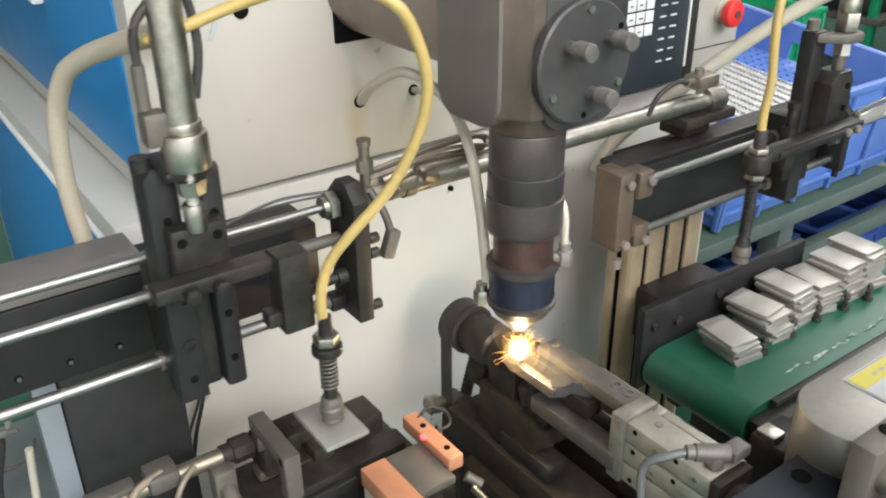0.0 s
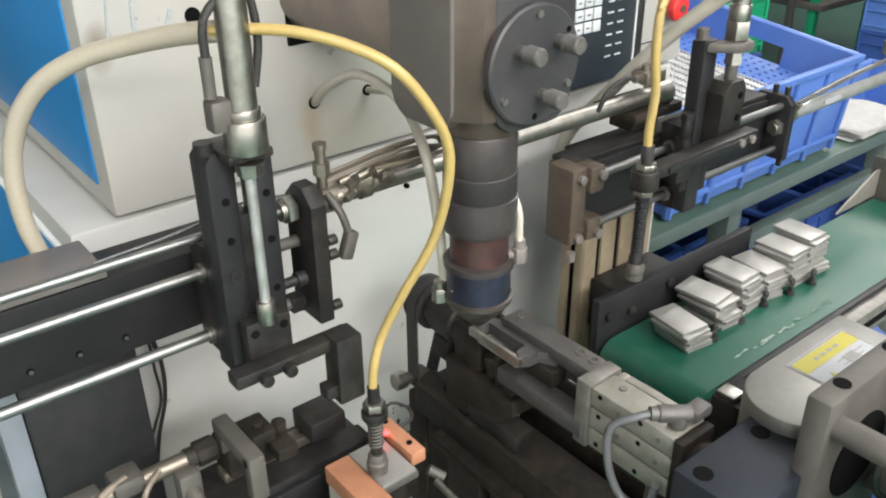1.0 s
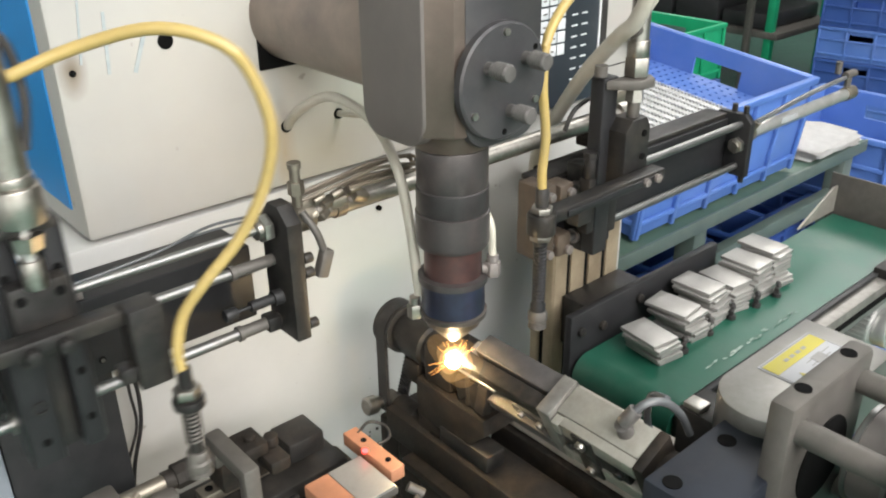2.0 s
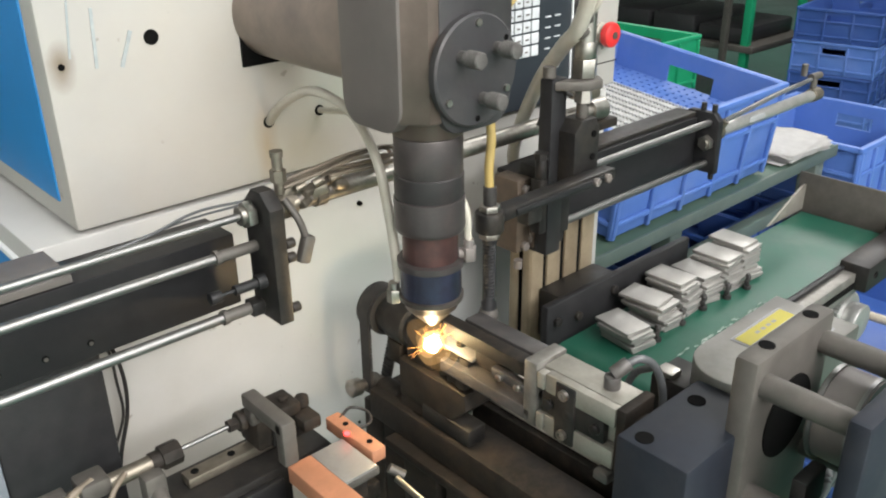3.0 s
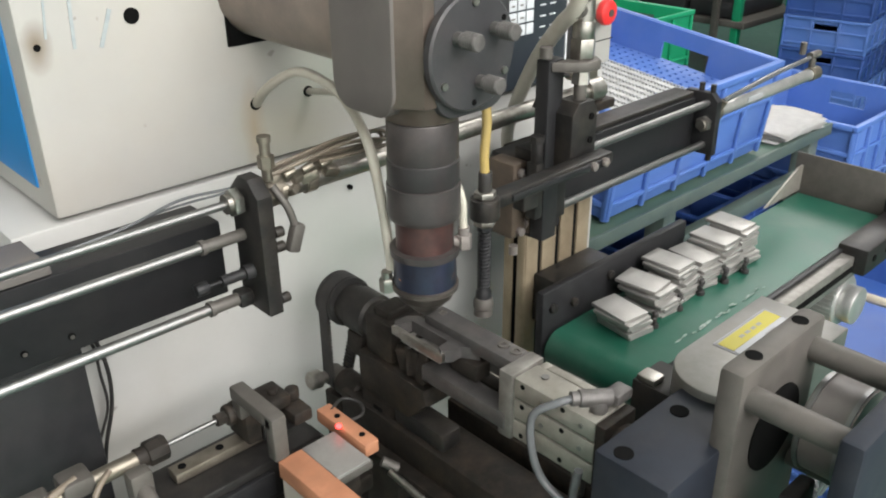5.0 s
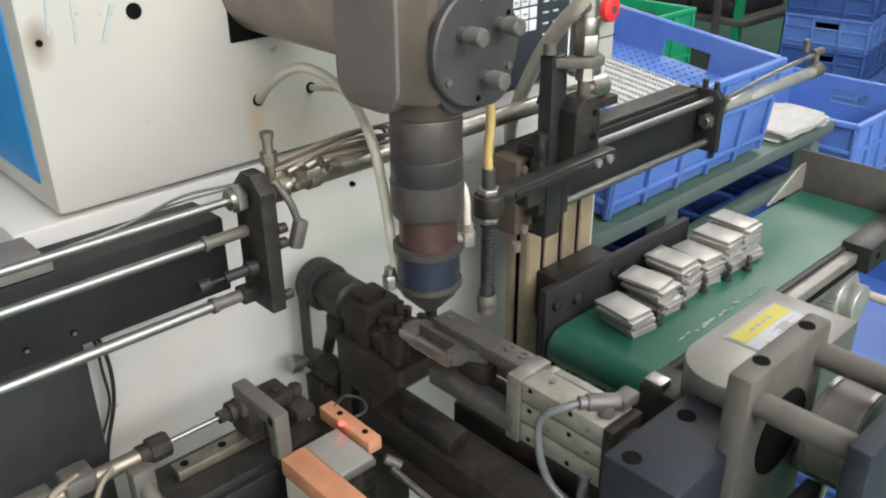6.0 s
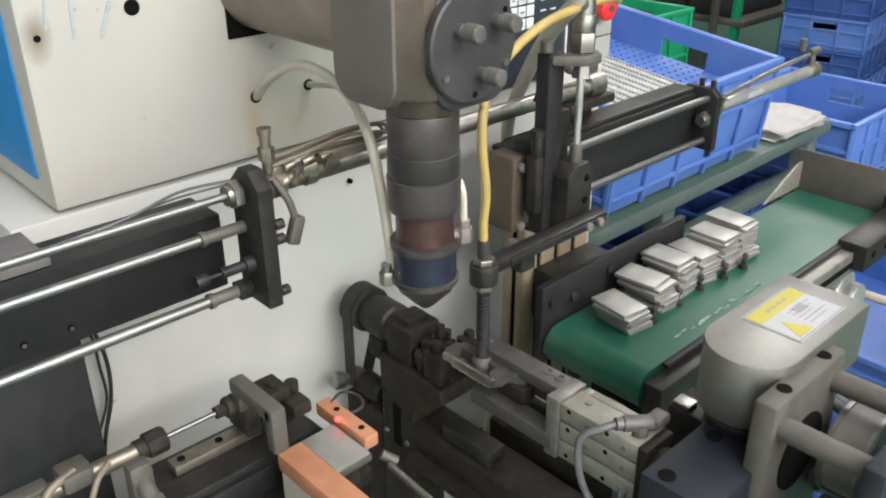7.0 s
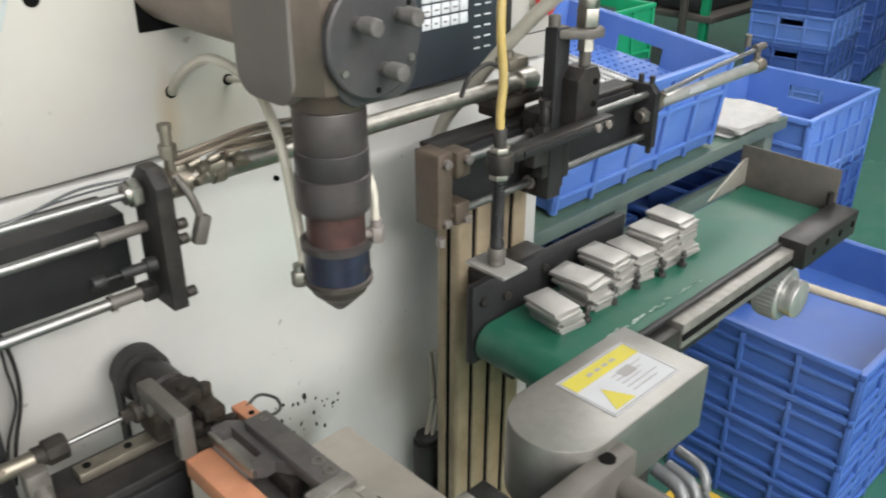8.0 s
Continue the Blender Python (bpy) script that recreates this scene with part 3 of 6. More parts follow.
# ---- left gantry ----
def left_gantry():
    g = root("linear_gantry", "black linear gantry beam with chrome guide rods", "gantry")
    part("beam", box(N(), (-1.3, 0.150, 1.087), (-0.15, 0.212, 1.171), 0.002), BLACK, g)
    part("top_plate", box(N(), (-1.3, 0.150, 1.1725), (-0.322, 0.225, 1.181), 0.001), GUNMETAL, g, "grey cover plate")
    b = N()
    for k in range(12):
        cyl(b, (-0.318 - 0.044 * k, 0.1505, 1.104), (-0.318 - 0.044 * k, 0.1492, 1.104), 0.0036, seg=14)
    part("screw_hole", b, DARKHOLE, g)
    b = N()
    for k in range(12):
        cyl(b, (-0.318 - 0.044 * k + 0.0004, 0.1495, 1.1032), (-0.318 - 0.044 * k + 0.0004, 0.1488, 1.1032), 0.0022, seg=12)
    part("screw", b, GREY_STEEL, g, "recessed steel screw")
    part("guide_rod", cyl(N(), (-1.3, 0.10, 1.174), (-0.14, 0.10, 1.174), 0.0050, seg=20), CHROME, g, "chrome guide rod")
    part("guide_rod", cyl(N(), (-1.3, 0.10, 1.106), (-0.14, 0.10, 1.106), 0.0056, seg=20), CHROME, g, "chrome guide rod")
    b = N()
    for z, r in ((1.174, 0.0062), (1.106, 0.0066)):
        cyl(b, (-0.195, 0.10, z), (-0.15, 0.10, z), r, seg=18, bev=0.001)
        cyl(b, (-0.200, 0.10, z), (-0.195, 0.10, z), r + 0.0015, seg=18)
    part("rod_sleeve", b, GREY_STEEL, g)
    c = 0.016
    o = [(0.066, 1.092), (0.116, 1.092), (0.116, 1.236 - c), (0.116 - c, 1.236), (0.066 + c, 1.236), (0.066, 1.236 - c)]
    ep = part("end_plate", prism(N(), o, "x", -0.152, -0.135, 0.0015), BLACK2, g, "black steel end plate")
    b = N()
    for y, z in ((0.072, 1.178), (0.072, 1.162), (0.072, 1.104)):
        cyl(b, (-0.134, y, z), (-0.124, y, z), 0.0055, seg=16, bev=0.001)
    part("bolt", b, BLACK2, ep)
    b = N()
    cyl(b, (-0.165, 0.096, 1.212), (-0.155, 0.096, 1.212), 0.0145, seg=6, bev=0.001)
    cyl(b, (-0.170, 0.096, 1.212), (-0.165, 0.096, 1.212), 0.010, seg=20)
    part("lock_nut", b, STEEL, ep, "steel hex nut")
    part("piston_rod", cyl(N(), (-1.3, 0.096, 1.212), (-0.15, 0.096, 1.212), 0.0042, seg=16), CHROME, g)
    b = N()
    cyl(b, (-0.165, 0.085, 1.140), (-0.155, 0.085, 1.140), 0.008, seg=16)
    cyl(b, (-0.190, 0.085, 1.140), (-0.165, 0.085, 1.140), 0.0055, seg=16)
    cyl(b, (-0.205, 0.085, 1.140), (-0.190, 0.085, 1.140), 0.002, seg=10)
    cyl(b, (-0.218, 0.085, 1.140), (-0.205, 0.085, 1.140), 0.0065, seg=16, bev=0.001)
    part("shock_absorber", b, BLACK, g, "small black shock absorber")
    part("lower_lug", box(N(), (-0.168, 0.092, 1.097), (-0.1525, 0.110, 1.113), 0.002), BLACK2, g)
    b = N()
    hose(b, [(-0.16, 0.10, 1.225), (-0.2, 0.13, 1.215), (-0.25, 0.15, 1.195), (-0.33, 0.16, 1.185)], 0.0015)
    hose(b, [(-0.16, 0.10, 1.222), (-0.21, 0.14, 1.205), (-0.28, 0.16, 1.187)], 0.0012)
    part("thin_cable", b, GREY_HOSE, g)
    part("support_panel", box(N(), (-0.420, 0.165, 0.0), (-0.307, 0.245, 1.0865), 0.003), BLACK, g, "matte black support panel")
    part("support_post", box(N(), (-0.443, 0.160, 0.0), (-0.421, 0.182, 1.0865), 0.002), POST_GREY, g, "blue-grey steel post")
    lc = root("loose_cables", "loose pale cables hanging to the floor beside the post", "cables")
    for k, (dx, dy, r) in enumerate(((0, 0, 0.004), (-0.018, 0.03, 0.003), (-0.04, 0.01, 0.005), (-0.03, 0.07, 0.003))):
        part("cable", hose(N(), [(-0.455 + dx, 0.19 + dy, 1.0), (-0.462 + dx - 0.01 * k, 0.20 + dy, 0.9), (-0.47 + dx + 0.02 * (k % 2), 0.21 + dy, 0.7), (-0.50 + dx, 0.19 + dy, 0.4), (-0.52 + dx, 0.16 + dy, r + 0.001), (-0.62 + dx, 0.20 + dy, r + 0.001)], r), MILK_HOSE if k % 2 == 0 else RUBBER, lc)
    hp = root("cable_heap", "heap of dusty grey cables lying beside the gantry post", "cables")
    # added box in place of the shaded floor seen beside the post
    part("tray", box(N(), (-0.85, 0.34, 0.0), (-0.335, 1.20, 0.36), 0.01), FLOOR_GREY, hp, "added grey-green box standing in for the shaded floor")
    random.seed(31)
    for k in range(9):
        cx, cy, rr = random.uniform(-0.60, -0.46), random.uniform(0.55, 1.05), random.uniform(0.06, 0.10)
        part("loop", hose(N(), [(cx + rr * math.cos(0.8 * q + k), cy + rr * 0.8 * math.sin(0.8 * q + k), 0.372 + 0.012 * k + 0.01 * math.sin(q * 1.7 + k)) for q in range(8)], random.uniform(0.004, 0.007), 8), (GREY_HOSE, OILY_HOSE, MILK_HOSE)[k % 3], hp)
    # air cylinder behind the end plate
    a = root("air_cylinder", "grimy steel air cylinder lying between the gantries", "air cylinder")
    part("barrel", cyl(N(), (-0.10, 0.112, 1.204), (0.42, 0.112, 1.204), 0.0112, seg=28), STEEL, a, "steel barrel")
    part("front_cap", lathe(N(), [(0.016, 0), (0.016, 0.02), (0.0125, 0.022), (0.0125, 0.034)], (-0.098, 0.112, 1.204), (-1, 0, 0), 24), BRASS, a)
    part("rear_cap", lathe(N(), [(0.0165, 0), (0.0165, 0.03), (0.012, 0.032), (0.012, 0.036)], (0.40, 0.112, 1.204), (1, 0, 0), 24), STEEL, a)
    b = N()
    cyl(b, (-0.118, 0.100, 1.222), (-0.118, 0.100, 1.262), 0.0055, seg=14)
    cyl(b, (-0.118, 0.100, 1.235), (-0.118, 0.100, 1.248), 0.0085, seg=6)
    cyl(b, (-0.118, 0.100, 1.262), (-0.118, 0.100, 1.268), 0.007, seg=14)
    part("speed_valve", b, BRASS, a, "brass speed control valve")
    b = N()
    for k, (z, dy) in enumerate(((1.232, -0.004), (1.236, 0.004), (1.229, 0.012))):
        hose(b, [(-0.115, 0.10 + dy, z - 0.004), (-0.07, 0.098 + dy, z + 0.002), (-0.02, 0.10 + dy, z + 0.006), (0.03, 0.10 + dy, z - 0.002 + 0.004 * k), (0.04, 0.104 + dy, z - 0.010), (0.0, 0.10 + dy, z - 0.008), (-0.06, 0.097 + dy, z - 0.004)], 0.0022, 8)
    part("looped_cable", b, OILY_HOSE, a, "looped dusty cables tied on the barrel")
    part("clamp_band", cyl(N(), (-0.07, 0.112, 1.204), (-0.058, 0.112, 1.204), 0.0135, seg=20), BRASS, a)
    b = N()
    random.seed(8)
    for k in range(9):
        cx, q2 = -0.118 + 0.010 * k + random.uniform(-0.004, 0.004), random.uniform(0.6, 3.6)
        cy, cz, w = 0.112 - 0.012 * abs(math.cos(q2)), 1.206 + 0.013 * math.sin(q2), random.uniform(0.004, 0.0075)
        box(b, (cx - w * 1.4, cy - w, cz - w * 0.8), (cx + w * 1.4, cy + w, cz + w * 0.8), 0.002, pose(0, 0, 0, random.uniform(-30, 30), random.uniform(-25, 25), random.uniform(-30, 30)))
    for k in range(3):
        cyl(b, (-0.10 + 0.022 * k, 0.098, 1.222), (-0.088 + 0.022 * k, 0.096, 1.226), 0.0045, seg=10, bev=0.0008)
    part("tape_wrap", b, BRASS, a, "messy tape and wire wrapping")
    b = N()
    hose(b, [(-0.115, 0.098, 1.215), (-0.108, 0.085, 1.195), (-0.103, 0.082, 1.175)], 0.004)
    box(b, (-0.111, 0.076, 1.145), (-0.097, 0.088, 1.176), 0.003, pose(0, 0, 0, 0, 20, 0))
    part("dangling_tag", b, GREY_STEEL, a, "worn tape end hanging down")
    b = N()
    cyl(b, (0.375, 0.105, 1.225), (0.375, 0.105, 1.252), 0.006, seg=14)
    box(b, (0.36, 0.09, 1.228), (0.40, 0.118, 1.245), 0.004)
    cyl(b, (0.36, 0.10, 1.238), (0.335, 0.09, 1.243), 0.005, seg=14)
    part("elbow_valve", b, BRASS, a, "brass elbow valve")
    part("bent_tube", hose(N(), [(0.34, 0.092, 1.242), (0.31, 0.085, 1.25), (0.28, 0.085, 1.24), (0.27, 0.09, 1.215)], 0.003), RUBBER, a)


left_gantry()


def right_gantry():
    g = root("linear_gantry", "short black linear gantry on an aluminium post", "gantry")
    # black core paints the shade in the grooves between the aluminium ribs
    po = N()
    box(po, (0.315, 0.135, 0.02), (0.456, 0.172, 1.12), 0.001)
    part("groove_shade_core", po, DARKHOLE, g)
    for k, (a, b2) in enumerate(((0.313, 0.340), (0.349, 0.379), (0.389, 0.419), (0.429, 0.458))):
        part("post_rib", box(N(), (a, 0.131, 0.02), (b2, 0.14, 1.12), 0.002), ALU_DIRTY, g, "dusty aluminium post rib")
    for a, b2 in ((0.133, 0.148), (0.158, 0.174)):
        part("post_rib", box(N(), (0.311, a, 0.02), (0.32, b2, 1.12), 0.002), ALU_DIRTY, g)
    part("post_cap", box(N(), (0.31, 0.1355, 1.122), (0.46, 0.18, 1.134), 0.003), SOOT, g)
    part("cylinder_bracket", box(N(), (0.352, 0.095, 1.176), (0.450, 0.172, 1.190), 0.003), SOOT, g)
    part("bracket_foot", box(N(), (0.375, 0.118, 1.1545), (0.430, 0.160, 1.1755), 0.003), SOOT, g)
    part("beam", box(N(), (0.235, 0.094, 1.056), (0.665, 0.135, 1.146), 0.002), BLACK, g)
    part("beam_top", box(N(), (0.24, 0.098, 1.1465), (0.665, 0.135, 1.154), 0.002), BLACK2, g)
    bl = N()
    box(bl, (0.210, 0.068, 1.056), (0.236, 0.112, 1.158), 0.003)
    for z0, z1 in ((1.122, 1.157), (1.057, 1.088)):
        box(bl, (0.2362, 0.062, z0), (0.262, 0.0925, z1), 0.004)
    e = part("end_block", bl, END_BROWN, g, "worn dark end block")
    b = N()
    for y, z in ((0.063, 1.145), (0.063, 1.065)):
        cyl(b, (0.223, y + 0.006, z), (0.223, y - 0.002, z), 0.006, seg=14, bev=0.001)
        cyl(b, (0.254, 0.063, z), (0.254, 0.056, z), 0.0065, seg=14, bev=0.001)
    cyl(b, (0.216, 0.07, 1.046), (0.216, 0.07, 1.034), 0.006, seg=14)
    part("bolt", b, GUNMETAL, e)
    for z in (1.140, 1.072):
        part("guide_rod", cyl(N(), (0.22, 0.074, z), (0.69, 0.074, z), 0.0058, seg=20), CHROME, g, "chrome guide rod")
    c = 0.012
    o = [(0.056, 1.056), (0.125, 1.056), (0.125, 1.156 - c), (0.125 - c, 1.156), (0.056 + c, 1.156), (0.056, 1.156 - c)]
    ep = part("end_plate", prism(N(), o, "x", 0.666, 0.680, 0.0015), BLACK, g, "black end plate")
    b = N()
    cyl(b, (0.667, 0.074, 1.107), (0.657, 0.074, 1.107), 0.013, seg=6, bev=0.001)
    cyl(b, (0.657, 0.074, 1.107), (0.652, 0.074, 1.107), 0.008, seg=16)
    part("lock_nut", b, STEEL, ep, "steel hex nut")
    b = N()
    for y, z in ((0.072, 1.154), (0.092, 1.154), (0.066, 1.056)):
        cyl(b, (0.676, y, z), (0.676, y, z + (0.014 if z > 1.1 else -0.012)), 0.0045, seg=12)
    part("bolt", b, BLACK2, ep)
    a = root("air_cylinder", "slim steel air cylinder running past the blue crate", "air cylinder")
    part("barrel", cyl(N(), (0.70, 0.086, 1.112), (1.05, 0.086, 1.112), 0.0105, seg=24), BRIGHT_CAP, a, "bright steel barrel")
    b = N()
    cyl(b, (0.685, 0.086, 1.112), (0.72, 0.086, 1.112), 0.014, seg=20, bev=0.001)
    cyl(b, (1.04, 0.086, 1.112), (1.07, 0.086, 1.112), 0.013, seg=20, bev=0.001)
    cyl(b, (0.712, 0.08, 1.118), (0.712, 0.07, 1.135), 0.006, seg=12)
    part("cap", b, BRASS, a)
    part("air_line", hose(N(), [(0.71, 0.072, 1.134), (0.80, 0.085, 1.132), (0.92, 0.09, 1.138), (1.05, 0.09, 1.143)], 0.0045), GREY_HOSE, a)
    b = N()
    cyl(b, (1.055, 0.09, 1.118), (1.055, 0.09, 1.150), 0.006, seg=14)
    cyl(b, (1.04, 0.09, 1.146), (1.075, 0.09, 1.146), 0.007, seg=14)
    cyl(b, (1.03, 0.10, 1.150), (1.03, 0.10, 1.172), 0.006, seg=14)
    part("elbow_valve", b, GREY_STEEL, a, "grey elbow valve")
    part("sticker", box(N(), (0.80, 0.0745, 1.112), (0.85, 0.0765, 1.121), 0), LABEL_WHITE, a, "white sticker")


right_gantry()


# the vacuum hose bends as the slide rises: its line with the slide down, half way and up
LINKS = 46
HOSE_LINES = (
    (0.0, [(-0.237, 0.040, 1.406), (-0.216, 0.030, 1.406), (-0.189, 0.000, 1.405), (-0.159, -0.030, 1.395), (-0.135, -0.055, 1.378), (-0.111, -0.065, 1.345), (-0.092, -0.065, 1.307), (-0.090, -0.060, 1.264), (-0.095, -0.045, 1.211), (-0.115, -0.025, 1.155), (-0.130, -0.010, 1.108), (-0.141, -0.010, 1.077), (-0.144, -0.010, 1.045)]),
    (0.061, [(-0.237, 0.040, 1.406), (-0.215, 0.030, 1.411), (-0.181, 0.000, 1.419), (-0.160, -0.030, 1.421), (-0.133, -0.050, 1.412), (-0.105, -0.062, 1.389), (-0.079, -0.065, 1.357), (-0.069, -0.062, 1.325), (-0.073, -0.052, 1.282), (-0.096, -0.035, 1.234), (-0.123, -0.018, 1.196), (-0.135, -0.010, 1.162), (-0.143, -0.010, 1.108)]),
    (0.112, [(-0.237, 0.040, 1.404), (-0.215, 0.030, 1.411), (-0.171, 0.010, 1.428), (-0.130, -0.030, 1.441), (-0.098, -0.060, 1.430), (-0.081, -0.065, 1.405), (-0.071, -0.065, 1.367), (-0.074, -0.055, 1.325), (-0.092, -0.040, 1.280), (-0.121, -0.025, 1.243), (-0.137, -0.012, 1.214), (-0.145, -0.010, 1.184), (-0.144, -0.010, 1.157)]),
)
# the conduit's upper end follows the unit: its line with the unit at its two stops
CONDUIT_LINES = (
    (-0.085, [(-0.222, 0.036, 1.409), (-0.229, 0.060, 1.402), (-0.236, 0.095, 1.392), (-0.244, 0.140, 1.378), (-0.254, 0.175, 1.364), (-0.264, 0.202, 1.346), (-0.272, 0.225, 1.309), (-0.275, 0.235, 1.262), (-0.274, 0.240, 1.215), (-0.270, 0.240, 1.172), (-0.267, 0.240, 1.138)]),
    (0.0, [(-0.233, 0.045, 1.404), (-0.248, 0.080, 1.397), (-0.269, 0.120, 1.386), (-0.299, 0.160, 1.372), (-0.327, 0.190, 1.351), (-0.345, 0.210, 1.325), (-0.357, 0.225, 1.292), (-0.363, 0.235, 1.252), (-0.362, 0.240, 1.203), (-0.356, 0.240, 1.171), (-0.354, 0.240, 1.138)]),
)


def link_mesh(r, half, material, name):
    """One round-ended link along z, ends centred at plus and minus half."""
    cap = [(max(0.0002, r * math.sin(radians(q))), -half - r * math.cos(radians(q))) for q in range(6, 91, 14)]
    return mesh_of(name, lathe(N(), cap + [(a, -b) for a, b in reversed(cap)], (0, 0, 0), (0, 0, 1), 16), material)


def links(n, r, half, material, parent, label):
    me = link_mesh(r, half, material, "hose_link")
    out = []
    for k in range(n):
        ob = new("hose_link", me)
        ob.parent = parent
        ob["label"] = label
        out.append(ob)
    return out


def link_pose(a, b):
    aim = Vector((0.3, -0.9, 0.1))
    return Matrix.Translation((a + b) / 2) @ aim.rotation_difference(b - a).to_matrix().to_4x4() @ Vector((0, 0, 1)).rotation_difference(aim).to_matrix().to_4x4()


def even_points(pts, n):
    """n + 1 points at even steps along the smooth line through pts."""
    path = smooth_path(pts, 12)
    run = [0.0]
    for a, b in zip(path, path[1:]):
        run.append(run[-1] + (b - a).length)
    out, k = [], 0
    for i in range(n + 1):
        d = run[-1] * i / n
        while k < len(run) - 2 and run[k + 1] < d:
            k += 1
        out.append(path[k].lerp(path[k + 1], (d - run[k]) / (run[k + 1] - run[k])))
    return out


def hose_at(lift):
    (z0, a), (z1, b) = HOSE_LINES[:2] if lift <= HOSE_LINES[1][0] else HOSE_LINES[1:]
    f = (lift - z0) / (z1 - z0)
    return [u.lerp(v, f) for u, v in zip(even_points(a, LINKS), even_points(b, LINKS))]


def conduit_at(x):
    (x0, a), (x1, b) = CONDUIT_LINES
    f = min(1.0, (x - x0) / (x1 - x0)) if x > -0.086 else 1.0
    return [u.lerp(v, f) for u, v in zip(even_points(a, LINKS), even_points(b, LINKS))]


# ---- left pick-and-place unit: moves along its gantry; its slide moves up and down ----
def left_picker():
    p = root("pick_and_place_unit", "black pick-and-place unit with suction rod and yellow hose", "pick and place unit")
    part("carriage", box(N(), (-0.252, 0.080, 1.090), (-0.192, 0.124, 1.203), 0.003), BLACK2, p)
    b = N()
    for z in (1.174, 1.106):
        cyl(b, (-0.256, 0.10, z), (-0.188, 0.10, z), 0.0095, seg=20)
    part("bearing_ring", b, STEEL, p)
    b = N()
    prism(b, [(-0.256, 1.090), (-0.231, 1.090), (-0.231, 1.300), (-0.238, 1.300), (-0.249, 1.308), (-0.256, 1.298)], "y", 0.046, 0.079, 0.002)
    part("back_plate", b, BLACK, p, "black vertical slide plate")
    part("back_plate", box(N(), (-0.214, 0.046, 1.090), (-0.195, 0.079, 1.300), 0.004), BLACK, p)
    part("back_plate", box(N(), (-0.2295, 0.058, 1.092), (-0.2145, 0.079, 1.240), 0.002), BLACK2, p)
    part("back_plate", box(N(), (-0.2295, 0.052, 1.282), (-0.2145, 0.079, 1.300), 0.002), BLACK, p)
    b = N()
    for z in (1.145, 1.19):
        ring_wall(b, -0.242, z, 0.0065, 0.004, 0.0445, 0.047, 20)
    part("counterbore", b, BLACK2, p)
    b = N()
    for x, z in ((-0.243, 1.112), (-0.243, 1.225), (-0.243, 1.262), (-0.205, 1.12), (-0.205, 1.165), (-0.205, 1.215), (-0.205, 1.26)):
        cyl(b, (x, 0.0462, z), (x, 0.0452, z), 0.0036, seg=14)
    part("screw_hole", b, DARKHOLE, p)
    part("cylinder_bracket", box(N(), (-0.245, 0.024, 1.3005), (-0.204, 0.078, 1.309), 0.003), BLACK2, p)
    c = part("lift_cylinder", cyl(N(), (-0.226, 0.028, 1.332), (-0.226, 0.028, 1.72), 0.0125, seg=28), STEEL, p, "steel lift cylinder")
    b = N()
    cyl(b, (-0.226, 0.028, 1.3095), (-0.226, 0.028, 1.338), 0.0180, seg=20, bev=0.0015)
    cyl(b, (-0.226, 0.028, 1.338), (-0.226, 0.028, 1.346), 0.0145, seg=20, bev=0.001)
    cyl(b, (-0.226, 0.028, 1.288), (-0.226, 0.028, 1.300), 0.0105, 0.0125, seg=6)
    part("hex_nut", b, STEEL, c, "steel hex nut")
    b = N()
    box(b, (-0.254, 0.022, 1.330), (-0.236, 0.040, 1.356), 0.003)
    cyl(b, (-0.250, 0.03, 1.358), (-0.250, 0.03, 1.39), 0.005, seg=12)
    part("port_fitting", b, GREY_STEEL, c)
    part("port_hose", hose(N(), [(-0.250, 0.03, 1.385), (-0.246, 0.03, 1.42), (-0.214, 0.03, 1.44), (-0.205, 0.03, 1.40), (-0.212, 0.03, 1.36)], 0.0035), RUBBER, c)
    part("bolt", cyl(N(), (-0.256, 0.045, 1.309), (-0.256, 0.045, 1.319), 0.008, seg=16), BLACK2, p)
    cd = links(LINKS, 0.0088, 0.0050, BEIGE_HOSE, p, "beige wrapped conduit")

    s = new("slide")
    s.parent = p
    part("slide_block", box(N(), (-0.248, 0.028, 1.086), (-0.203, 0.0455, 1.148), 0.003), BLACK2, s)
    b = N()
    for x in (-0.240, -0.211):
        for z in (1.102, 1.137):
            cyl(b, (x, 0.0285, z), (x, 0.0274, z), 0.0042, seg=14)
    part("screw_hole", b, DARKHOLE, s)
    part("piston_rod", cyl(N(), (-0.2265, 0.028, 1.145), (-0.2265, 0.028, 1.30), 0.0048, seg=16), BRIGHT_CAP, s, "bright piston rod")
    part("rod_joint", cyl(N(), (-0.2265, 0.028, 1.145), (-0.2265, 0.028, 1.168), 0.0085, seg=14, bev=0.001), STEEL, s)
    part("arm", box(N(), (-0.272, 0.008, 1.100), (-0.150, 0.0275, 1.113), 0.002), BLACK2, s, "black carrier arm")
    b = N()
    for x in (-0.246, -0.222):
        cyl(b, (x, 0.007, 1.104), (x, -0.002, 1.104), 0.006, seg=14, bev=0.001)
    part("arm_bolt", b, BLACK2, s)
    b = N()
    box(b, (-0.176, -0.004, 1.044), (-0.148, 0.022, 1.116), 0.002)
    box(b, (-0.188, 0.0, 1.052), (-0.175, 0.016, 1.066), 0.002)
    part("drop_bracket", b, BLACK2, s, "black drop bracket")
    part("ring_holder", cyl(N(), (-0.143, -0.01, 1.018), (-0.143, -0.01, 1.026), 0.0135, seg=24, bev=0.001), BLACK2, s)
    r = suction_rod(s, -0.143, -0.01, 1.027)
    segs = links(LINKS, 0.0046, 0.0052, YELLOW_HOSE, p, "yellowed vacuum hose")
    return p, s, cd, segs


